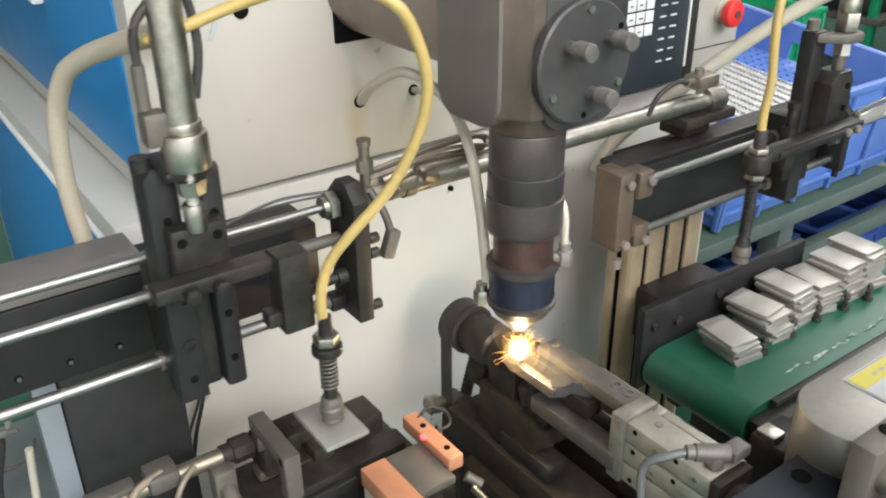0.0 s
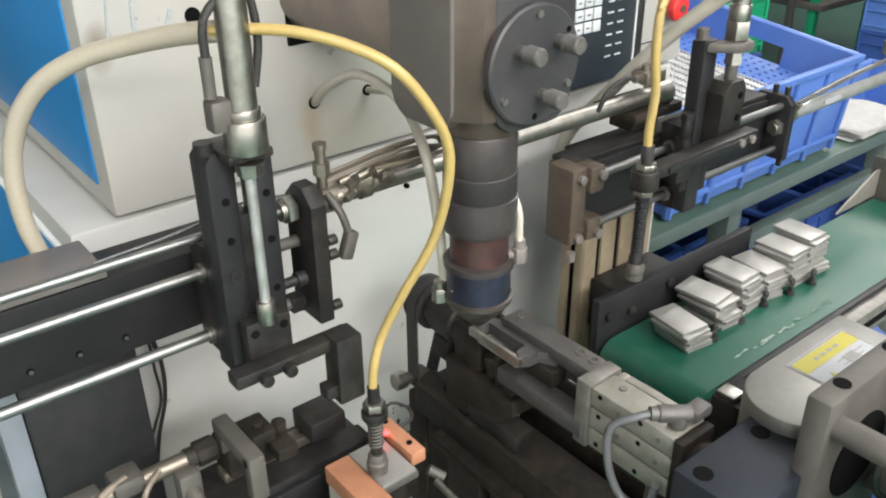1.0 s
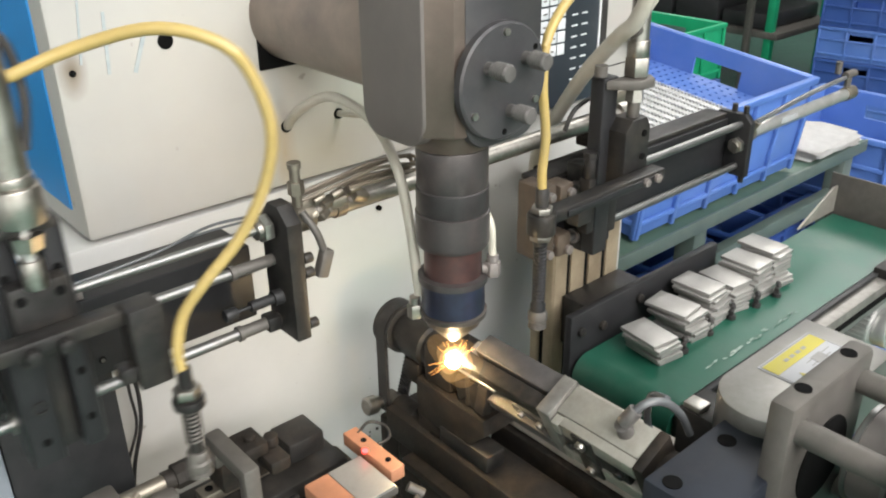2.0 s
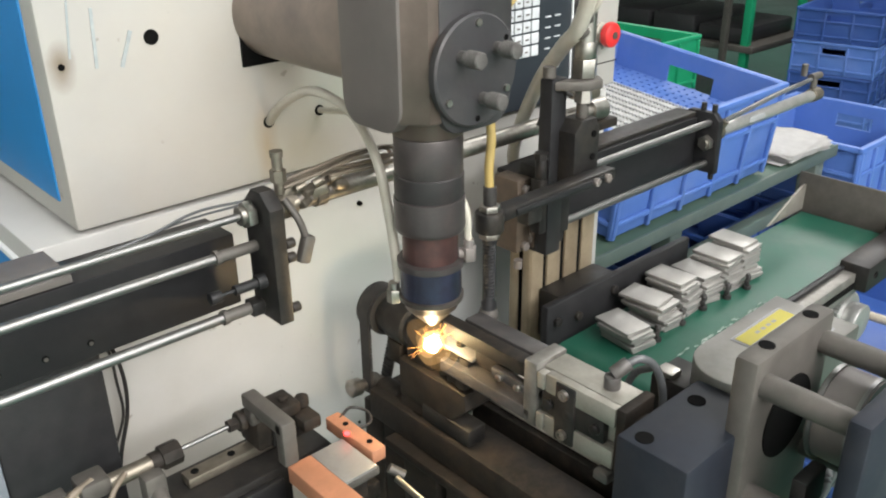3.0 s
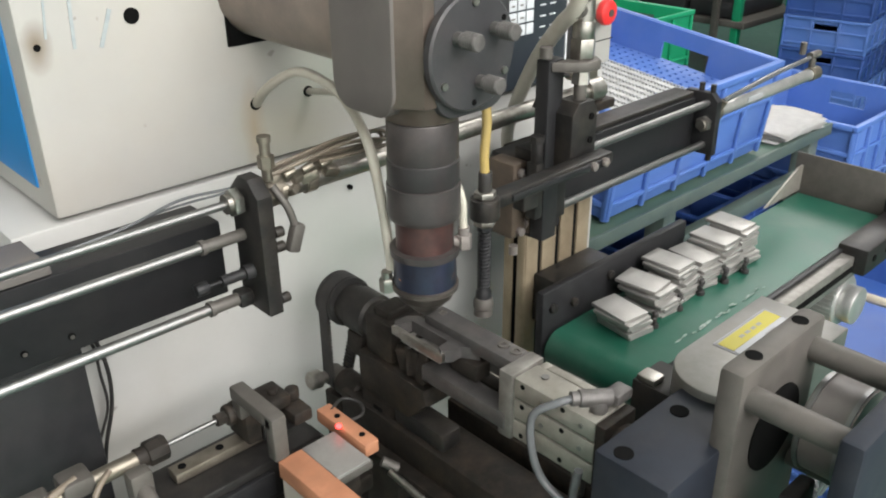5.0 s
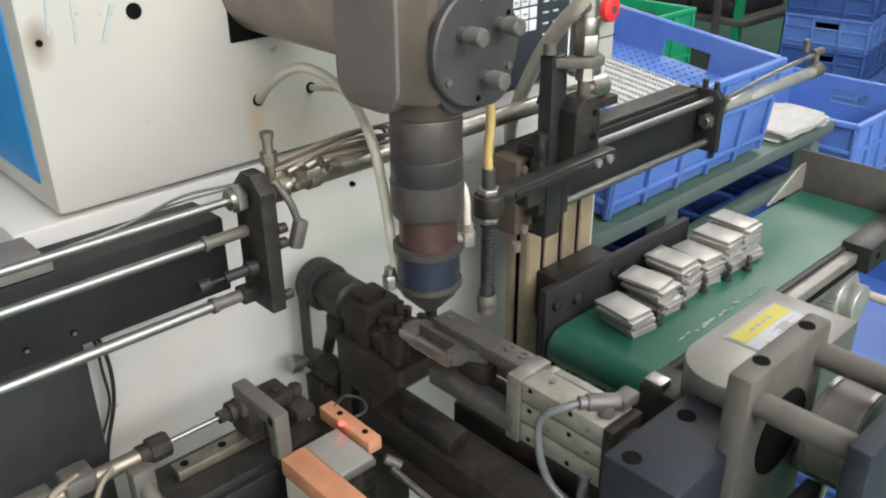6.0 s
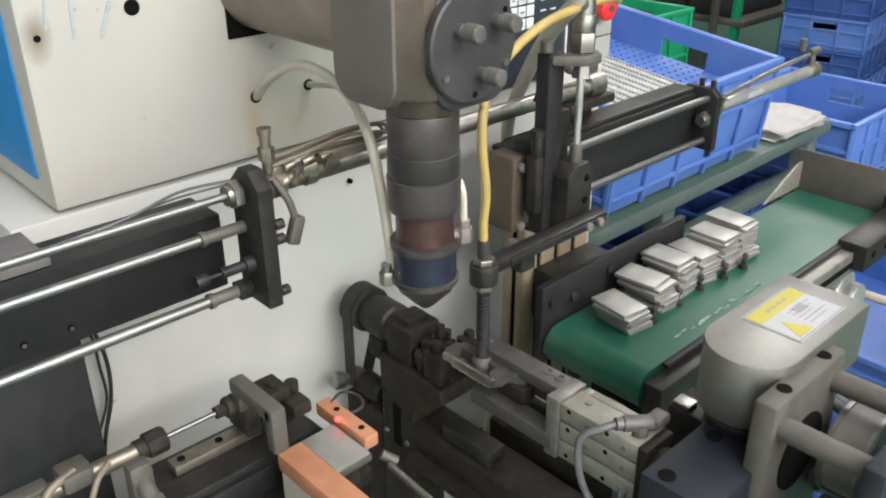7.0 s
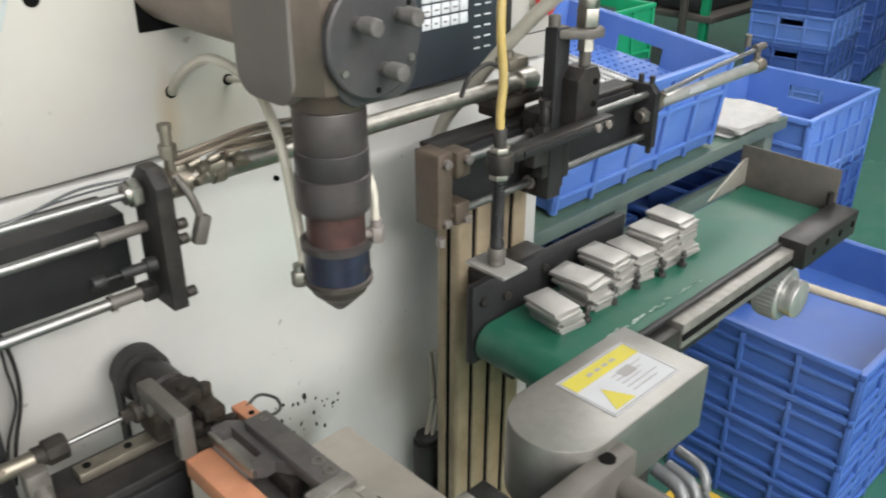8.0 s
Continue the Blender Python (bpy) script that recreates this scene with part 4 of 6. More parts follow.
def suction_rod(parent, x, y, z):
    """z: middle of the clamping nuts; the cup ends 0.083 lower for the short rod."""
    b = N()
    cyl(b, (x, y, z - 0.010), (x, y, z - 0.001), 0.0115, seg=6, bev=0.001)
    cyl(b, (x, y, z + 0.001), (x, y, z + 0.010), 0.0115, seg=6, bev=0.001)
    r = part("rod_nut", b, STEEL, parent, "steel nuts")
    part("stem", lathe(N(), [(0.006, 0.028), (0.0065, 0.010), (0.0065, -0.03), (0.006, -0.062)], (x, y, z), (0, 0, 1), 18), BLACK2, parent, "dark suction stem")
    part("stem_spring", spring(N(), x, y, z - 0.046, z - 0.012, 0.0072, 0.0011, 8), GREY_STEEL, parent)
    part("suction_cup", lathe(N(), [(0.008, -0.055), (0.0095, -0.058), (0.0095, -0.064), (0.011, -0.066), (0.011, -0.073), (0.0095, -0.075), (0.0105, -0.079)], (x, y, z), (0, 0, 1), 24), GREY_STEEL, parent, "grey suction cup")
    return r


LEFT, LEFT_SLIDE, CONDUIT, LOOP = left_picker()


def right_picker():
    """Built at its lowered place over the clamp; ring at x 0.079."""
    p = root("pick_and_place_unit", "black pick-and-place unit beside the conveyor", "pick and place unit")
    part("carriage", box(N(), (0.238, 0.060, 1.052), (0.296, 0.0935, 1.172), 0.003), BLACK2, p)
    b = N()
    for z in (1.140, 1.072):
        cyl(b, (0.234, 0.074, z), (0.300, 0.074, z), 0.010, seg=18)
    part("bearing_ring", b, GUNMETAL, p)
    part("back_plate", box(N(), (0.234, 0.038, 1.055), (0.2625, 0.0595, 1.289), 0.003), BLACK, p, "black vertical slide plate")
    part("back_plate", box(N(), (0.2645, 0.046, 1.075), (0.288, 0.0595, 1.212), 0.002), BLACK2, p)
    part("cylinder_bracket", prism(N(), [(0.236, 0.036), (0.256, 0.012), (0.266, 0.005), (0.288, 0.005), (0.298, 0.018), (0.296, 0.037), (0.276, 0.0375)], "z", 1.276, 1.288, 0.002), GREY_STEEL, p, "grey cylinder bracket")
    b = N()
    cyl(b, (0.226, 0.045, 1.165), (0.226, 0.045, 1.190), 0.0075, seg=14, bev=0.001)
    cyl(b, (0.226, 0.045, 1.190), (0.226, 0.045, 1.199), 0.0095, seg=6)
    box(b, (0.219, 0.038, 1.09), (0.2335, 0.056, 1.165), 0.003)
    part("stop_screw", b, BLACK2, p)
    c = part("lift_cylinder", cyl(N(), (0.277, 0.025, 1.33), (0.277, 0.025, 1.62), 0.0115, seg=28), STEEL, p, "steel lift cylinder")
    b = N()
    cyl(b, (0.277, 0.025, 1.289), (0.277, 0.025, 1.312), 0.0155, seg=6, bev=0.001)
    cyl(b, (0.277, 0.025, 1.312), (0.277, 0.025, 1.332), 0.0135, seg=20, bev=0.001)
    cyl(b, (0.277, 0.025, 1.258), (0.277, 0.025, 1.278), 0.012, 0.010, seg=6)
    part("hex_nut", b, STEEL, c)
    b = N()
    cyl(b, (0.255, 0.02, 1.345), (0.277, 0.025, 1.345), 0.008, seg=12)
    box(b, (0.258, 0.012, 1.355), (0.274, 0.024, 1.385), 0.003)
    cyl(b, (0.235, 0.045, 1.292), (0.235, 0.045, 1.305), 0.008, seg=14)
    part("port_fitting", b, GREY_STEEL, c)
    b = N()
    hose(b, [(0.258, 0.015, 1.36), (0.26, -0.005, 1.385), (0.272, 0.0, 1.43), (0.29, 0.01, 1.46)], 0.004)
    part("port_hose", b, MILK_HOSE, c)
    cd = part("conduit", hose(N(), [(0.25, -0.02, 1.47), (0.248, -0.005, 1.41), (0.255, 0.02, 1.352), (0.267, 0.05, 1.326), (0.29, 0.1, 1.28), (0.32, 0.15, 1.228), (0.353, 0.2, 1.17), (0.396, 0.25, 1.114), (0.42, 0.27, 1.06)], 0.0095, 12, 8, 0.04), MILK_HOSE, p, "pale conduit curving down to the cabinet")
    s = new("slide")
    s.parent = p
    part("slide_block", prism(N(), [(0.250, 1.062), (0.298, 1.062), (0.298, 1.136), (0.290, 1.150), (0.262, 1.150), (0.250, 1.136)], "y", 0.012, 0.0445, 0.002), BLACK2, s)
    b = N()
    for z in (1.100, 1.130):
        cyl(b, (0.285, 0.013, z), (0.285, 0.010, z), 0.0042, seg=14)
    part("screw_hole", b, DARKHOLE, s)
    part("piston_rod", cyl(N(), (0.277, 0.025, 1.148), (0.277, 0.025, 1.33), 0.0046, seg=16), BRIGHT_CAP, s, "bright piston rod")
    part("rod_joint", cyl(N(), (0.277, 0.025, 1.1485), (0.277, 0.025, 1.174), 0.008, seg=14, bev=0.001), GREY_STEEL, s)
    part("arm", box(N(), (0.092, -0.012, 1.070), (0.305, 0.009, 1.086), 0.003), BLACK2, s, "black carrier arm")
    part("arm_rail", box(N(), (0.12, -0.0145, 1.074), (0.295, -0.0115, 1.082), 0.001), BLACK, s)
    b = N()
    for x in (0.262, 0.284):
        cyl(b, (x, -0.012, 1.078), (x, -0.019, 1.078), 0.0055, seg=14, bev=0.001)
    part("arm_bolt", b, GUNMETAL, s)
    part("arm_pad", box(N(), (0.15, -0.004, 1.048), (0.175, 0.015, 1.071), 0.002), BLACK2, s)
    part("ring_holder", cyl(N(), (0.079, -0.01, 1.066), (0.079, -0.01, 1.09), 0.0165, seg=28, bev=0.002), BLACK2, s)
    b = N()
    cyl(b, (0.079, -0.01, 1.0905), (0.079, -0.01, 1.098), 0.0125, seg=6, bev=0.001)
    cyl(b, (0.079, -0.01, 1.058), (0.079, -0.01, 1.0655), 0.0125, seg=6, bev=0.001)
    part("rod_nut", b, STEEL, s, "steel nuts")
    part("stem", lathe(N(), [(0.0062, 0.04), (0.007, 0.02), (0.0085, -0.012), (0.0085, -0.028), (0.0062, -0.030), (0.0062, -0.10), (0.009, -0.104), (0.009, -0.118)], (0.079, -0.01, 1.08), (0, 0, 1), 20), BLACK, s, "dark suction stem")
    part("stem_spring", spring(N(), 0.079, -0.01, 0.98, 1.05, 0.0070, 0.0011, 16), BLACK, s)
    part("suction_cup", lathe(N(), [(0.0095, -0.112), (0.0115, -0.116), (0.0115, -0.124), (0.010, -0.126), (0.011, -0.134)], (0.079, -0.01, 1.08), (0, 0, 1), 24), GREY_STEEL, s, "grey suction cup")
    part("vacuum_hose", hose(N(), [(0.079, -0.01, 1.105), (0.077, -0.01, 1.139), (0.078, -0.012, 1.179), (0.071, -0.012, 1.232), (0.075, -0.010, 1.273), (0.095, -0.005, 1.298), (0.129, 0.0, 1.320), (0.189, 0.010, 1.337), (0.259, 0.020, 1.343), (0.330, 0.030, 1.343), (0.36, 0.04, 1.335)], 0.0052), YELLOW_HOSE, s, "yellowed vacuum hose")
    part("hose_collar", cyl(N(), (0.079, -0.01, 1.098), (0.079, -0.01, 1.120), 0.0075, seg=16, bev=0.001), RUBBER, s)
    return p, s, cd


RIGHT, RIGHT_SLIDE, RIGHT_CONDUIT = right_picker()


# ---- loading station with bakelite guides ----
def loading_station():
    st = root("loading_station", "oily plate loading station with orange bakelite guides", "loading station")
    part("base", box(N(), (-0.30, 0.07, 0.86), (-0.10, 0.145, 0.915), 0.004), BLACK2, st)
    part("base_plate", box(N(), (-0.34, 0.03, 0.835), (-0.06, 0.16, 0.859), 0.004), SOOT, st)
    part("stand", box(N(), (-0.28, 0.05, 0.1), (-0.11, 0.15, 0.834), 0.004), SOOT, st)
    part("side_rail", box(N(), (-0.27, 0.062, 0.875), (-0.17, 0.0695, 0.905), 0.002), BLACK, st)
    b = N()
    box(b, (-0.262, 0.104, 0.9155), (-0.115, 0.124, 0.928), 0.002)
    r = part("linear_rail", b, BRASS, st, "oil-stained linear rail")
    b = N()
    for x in (-0.25, -0.205, -0.16):
        cyl(b, (x, 0.114, 0.9265), (x, 0.114, 0.929), 0.0045, seg=16)
    part("rail_hole", b, DARKHOLE, r)
    part("guide_bar", box(N(), (-0.181, -0.12, 0.922), (-0.151, 0.034, 0.944), 0.002), BAKELITE, st, "orange bakelite guide bar")
    part("guide_bar", box(N(), (-0.098, -0.008, 0.924), (-0.079, 0.082, 0.941), 0.002), BAKELITE, st, "orange bakelite guide bar")
    part("guide_block", box(N(), (-0.1805, -0.115, 0.845), (-0.1515, 0.030, 0.9215), 0.002), PALE_BLOCK, st, "pale oily block under the guide bar")
    part("plate_seat", box(N(), (-0.150, -0.022, 0.921), (-0.099, 0.046, 0.931), 0.002), GREY_STEEL, st, "grey metal seat")
    part("seat_block", box(N(), (-0.140, 0.0, 0.80), (-0.100, 0.055, 0.9205), 0.003), SOOT, st)
    b = N()
    for p in ((-0.088, 0.01, 0.9405), (-0.088, 0.055, 0.9405)):
        cyl(b, p, (p[0], p[1], 0.942), 0.0035, seg=12)
    part("screw_hole", b, DARKHOLE, st)
    part("sensor_light", cyl(N(), (-0.1, 0.036, 0.943), (-0.1, 0.036, 0.945), 0.0035, seg=14), RED_LED, st, "glowing red sensor light")
    part("sensor_wire", hose(N(), [(-0.085, 0.07, 0.94), (-0.06, 0.083, 0.936), (-0.047, 0.068, 0.932), (-0.057, 0.05, 0.930), (-0.085, 0.052, 0.930)], 0.0019), RUBBER, st)
    part("rear_stop", box(N(), (-0.165, 0.085, 0.929), (-0.12, 0.128, 0.955), 0.003), BLACK2, st)
    # cylinder that pushes the bracket
    part("push_cylinder", cyl(N(), (-0.62, 0.10, 0.975), (-0.295, 0.10, 0.975), 0.0085, seg=20), BRASS, st, "oily steel push cylinder")
    b = N()
    cyl(b, (-0.290, 0.10, 0.975), (-0.268, 0.10, 0.975), 0.0135, seg=8, bev=0.002)
    cyl(b, (-0.300, 0.10, 0.975), (-0.290, 0.10, 0.975), 0.0105, seg=16)
    part("cylinder_nut", b, SOOT, st)
    b = N()
    box(b, (-0.318, 0.075, 0.925), (-0.294, 0.095, 0.975), 0.005)
    cyl(b, (-0.306, 0.082, 0.955), (-0.306, 0.058, 0.943), 0.0085, seg=14, bev=0.001)
    cyl(b, (-0.306, 0.06, 0.944), (-0.306, 0.05, 0.939), 0.0105, seg=6)
    part("valve_clamp", b, GREY_STEEL, st, "oily valve clamp")
    b = N()
    box(b, (-0.375, 0.085, 0.972), (-0.345, 0.115, 0.992), 0.004)
    box(b, (-0.43, 0.09, 0.982), (-0.385, 0.108, 0.99), 0.003)
    part("clamp_block", b, GREY_STEEL, st)
    b = N()
    hose(b, [(-0.36, 0.095, 0.99), (-0.39, 0.085, 0.985), (-0.40, 0.075, 0.95), (-0.40, 0.07, 0.90)], 0.004)
    hose(b, [(-0.33, 0.09, 0.985), (-0.35, 0.078, 0.975), (-0.37, 0.07, 0.93), (-0.38, 0.06, 0.88)], 0.003)
    part("air_hose", b, OILY_HOSE, st)
    b = N()
    box(b, (-0.325, 0.06, 0.86), (-0.29, 0.09, 0.925), 0.003)
    part("cylinder_foot", b, GREY_STEEL, st)
    part("return_spring", spring(N(), -0.30, 0.05, 0.87, 0.92, 0.006, 0.0012, 7), GREY_STEEL, st)
    b = N()
    cyl(b, (-0.235, 0.062, 0.888), (-0.235, 0.056, 0.888), 0.006, seg=14)
    cyl(b, (-0.145, 0.07, 0.89), (-0.145, 0.06, 0.89), 0.007, seg=14)
    part("bolt", b, BLACK2, st)
    for x, y, z in ((-0.16, -0.075, 0.87), (-0.07, 0.0, 0.90)):
        part("clamp_screw", cyl(N(), (x, y, z), (x + 0.012, y - 0.012, z - 0.01), 0.006, seg=12), GREY_STEEL, st)
    part("cross_rod", cyl(N(), (-0.075, -0.02, 0.90), (-0.07, -0.15, 0.88), 0.004, seg=12), STEEL, st)
    pu = new("pusher")
    pu.parent = st
    part("slider", box(N(), (-0.182, 0.090, 0.9295), (-0.126, 0.132, 0.968), 0.004), SOOT, pu)
    part("push_rod", cyl(N(), (-0.30, 0.10, 0.975), (-0.188, 0.10, 0.975), 0.0028, seg=12), CHROME, pu)
    b = N()
    cyl(b, (-0.200, 0.10, 0.975), (-0.191, 0.10, 0.975), 0.012, seg=10, bev=0.002)
    cyl(b, (-0.211, 0.10, 0.975), (-0.200, 0.10, 0.975), 0.0075, seg=6)
    part("rod_nut", b, SOOT, pu)
    b = N()
    box(b, (-0.186, 0.030, 0.984), (-0.168, 0.112, 1.001), 0.003)
    box(b, (-0.186, 0.028, 0.946), (-0.168, 0.044, 1.0005), 0.003)
    box(b, (-0.186, 0.092, 0.965), (-0.168, 0.110, 0.9845), 0.003)
    part("push_bracket", b, GREY_STEEL, pu, "grey steel push bracket")
    b = N()
    box(b, (-0.160, 0.075, 0.9685), (-0.132, 0.112, 0.984), 0.003)
    box(b, (-0.140, 0.06, 0.950), (-0.116, 0.10, 0.966), 0.003)
    cyl(b, (-0.122, 0.09, 0.966), (-0.122, 0.09, 0.978), 0.008, seg=14, bev=0.001)
    cyl(b, (-0.146, 0.09, 0.984), (-0.146, 0.09, 0.990), 0.006, seg=14, bev=0.001)
    part("slider_cap", b, SOOT, pu)
    return pu


PUSHER = loading_station()

# ---- rotating clamp on its table ----
AX, AZ = 0.090, 0.940  # clamp axis
TX, TZ = 0.095, 0.925  # tailstock axis


def clamp_rotor():
    r = root("clamp_rotor", "rotating pneumatic clamp with aluminium body and dark jaws", "clamp", m=pose(AX, 0, AZ))
    part("jaw_yoke", box(N(), (-0.024, -0.138, -0.042), (0.024, -0.120, 0.036), 0.002), WORN_ALU, r, "dull metal jaw yoke")
    b = N()
    for z0, z1 in ((-0.038, -0.0155), (-0.0135, 0.0095), (0.0115, 0.0335)):
        box(b, (-0.0215, -0.238, z0), (0.013, -0.1385, z1), 0.0015)
    body = part("cylinder_body", b, ALU, r, "ribbed aluminium cylinder body")
    part("body_core", box(N(), (-0.019, -0.237, -0.036), (0.010, -0.1387, 0.031), 0.001), SOOT, r)
    b = N()
    for y in (-0.15, -0.20):
        for z in (0.004, -0.031, 0.028):
            cyl(b, (-0.022, y, z), (-0.0205, y, z), 0.0028, seg=12)
    part("screw_hole", b, DARKHOLE, body)
    b = N()
    for y in (-0.175, -0.222):
        for z in (0.022, -0.004):
            cyl(b, (-0.0228, y, z), (-0.0205, y, z), 0.0026, seg=12)
    part("screw", b, CHROME, body)
    b = N()
    box(b, (0.0135, -0.238, 0.012), (0.024, -0.15, 0.0335), 0.0015)
    box(b, (0.0135, -0.238, -0.038), (0.024, -0.15, -0.016), 0.0015)
    part("rail_strip", b, ALU, r)
    b = N()
    box(b, (0.0135, -0.225, -0.015), (0.0225, -0.145, 0.011), 0.0015)
    box(b, (0.015, -0.19, -0.036), (0.0265, -0.165, 0.033), 0.002)
    for y in (-0.215, -0.182, -0.155):
        cyl(b, (0.022, y, -0.003), (0.027, y, -0.003), 0.006, seg=14, bev=0.001)
    js = part("jaw_slide", b, BLACK2, r, "black jaw slide")
    for z in (-0.026, 0.022):
        part("slide_screw", lathe(N(), [(0.0058, 0.0), (0.0058, 0.004), (0.0032, 0.0042), (0.0030, 0.0015)], (0.0265, -0.1775, z), (1, 0, 0), 18), STEEL, js, "steel socket screw")
    for z0, z1 in ((-0.036, -0.017), (0.013, 0.032)):
        part("jaw_pad", box(N(), (0.0138, -0.1495, z0), (0.0255, -0.1395, z1), 0.0015), ALU, r, "bright jaw pad")
    for y in (-0.112, -0.085):
        part("jaw_pin", cyl(N(), (0.022, y, -0.002), (0.027, y, -0.002), 0.0045, seg=14, bev=0.0008), STEEL, r)
    part("slide_bar", box(N(), (0.012, -0.138, -0.008), (0.022, -0.070, 0.004), 0.002), JAW, r)
    b = N()
    cyl(b, (0.0, -0.16, 0.033), (0.0, -0.16, 0.0355), 0.004, seg=12)
    cyl(b, (0.004, -0.205, 0.033), (0.004, -0.205, 0.0355), 0.003, seg=12)
    part("top_screw", b, CHROME, r)
    part("end_cap", box(N(), (-0.023, -0.250, -0.040), (0.024, -0.2385, 0.034), 0.002), SOOT, r)
    b = N()
    box(b, (-0.004, -0.130, 0.018), (0.024, 0.012, 0.034), 0.002)
    j = part("upper_jaw", b, JAW, r, "dark upper jaw with two screws")
    b = N()
    for y in (-0.110, -0.092):
        ring_wall_z(b, 0.013, y, 0.0065, 0.0035, 0.033, 0.036)
    ring_wall_z(b, 0.013, 0.0, 0.0045, 0.002, 0.033, 0.0355)
    part("jaw_screw", b, GREY_STEEL, j)
    b = N()
    prism(b, [(-0.032, -0.045), (-0.022, -0.052), (-0.010, -0.052), (0.001, -0.07), (0.001, 0.026), (-0.010, 0.036), (-0.026, 0.037), (-0.032, 0.030), (-0.023, 0.026), (-0.012, 0.024), (-0.012, -0.034), (-0.026, -0.036)], "z", 0.010, 0.024)
    part("jaw_prong", b, JAW, r, "worn forked jaw prong")
    part("prong_edge", box(N(), (-0.034, -0.048, 0.012), (-0.0285, 0.034, 0.022), 0.001), STEEL, r)
    b = N()
    box(b, (-0.026, -0.130, -0.034), (0.0, -0.005, -0.014), 0.003)
    part("lower_jaw", b, JAW, r, "dark lower jaw")
    part("lower_jaw", box(N(), (0.003, -0.13, -0.034), (0.022, 0.01, -0.016), 0.003), SOOT, r)
    part("jaw_block", box(N(), (-0.010, -0.075, -0.012), (0.012, -0.035, 0.009), 0.002), SOOT, r)
    b = N()
    cyl(b, (-0.004, -0.228, 0.034), (-0.004, -0.228, 0.046), 0.0085, seg=16, bev=0.001)
    cyl(b, (0.006, -0.234, 0.047), (-0.020, -0.216, 0.049), 0.0085, seg=16, bev=0.0015)
    cyl(b, (-0.020, -0.216, 0.049), (-0.026, -0.212, 0.0495), 0.0068, seg=16)
    box(b, (0.008, -0.240, 0.036), (0.032, -0.222, 0.048), 0.003)
    part("elbow_fitting", b, KNOB, r, "grey elbow fitting")
    part("air_hose", hose(N(), [(-0.022, -0.214, 0.0495), (-0.038, -0.202, 0.044), (-0.050, -0.188, 0.030), (-0.055, -0.192, 0.0), (-0.054, -0.205, -0.03), (-0.048, -0.23, -0.05)], 0.0040), GREY_HOSE, r, "smoke grey air hose")
    b = N()
    cyl(b, (-0.004, -0.212, -0.038), (-0.004, -0.212, -0.052), 0.0085, seg=16, bev=0.001)
    cyl(b, (-0.004, -0.212, -0.053), (-0.018, -0.220, -0.064), 0.0075, seg=16, bev=0.001)
    part("elbow_fitting", b, KNOB, r, "grey elbow fitting")
    part("air_hose", hose(N(), [(-0.016, -0.219, -0.063), (-0.028, -0.226, -0.067), (-0.042, -0.234, -0.056), (-0.050, -0.240, -0.030), (-0.050, -0.244, 0.0)], 0.0042), GREY_HOSE, r, "smoke grey air hose")
    return r


def ring_wall_z(bm, cx, cy, ro, ri, z0, z1, seg=20):
    vs = []
    for r, z in ((ro, z0), (ro, z1), (ri, z1), (ri, z0)):
        vs.append([bm.verts.new((cx + r * math.cos(2 * math.pi * k / seg), cy + r * math.sin(2 * math.pi * k / seg), z)) for k in range(seg)])
    fs = []
    for a, b in ((0, 1), (1, 2), (2, 3), (3, 0)):
        for k in range(seg):
            fs.append(bm.faces.new((vs[a][k], vs[a][(k + 1) % seg], vs[b][(k + 1) % seg], vs[b][k])))
    bmesh.ops.recalc_face_normals(bm, faces=fs)
    return bm


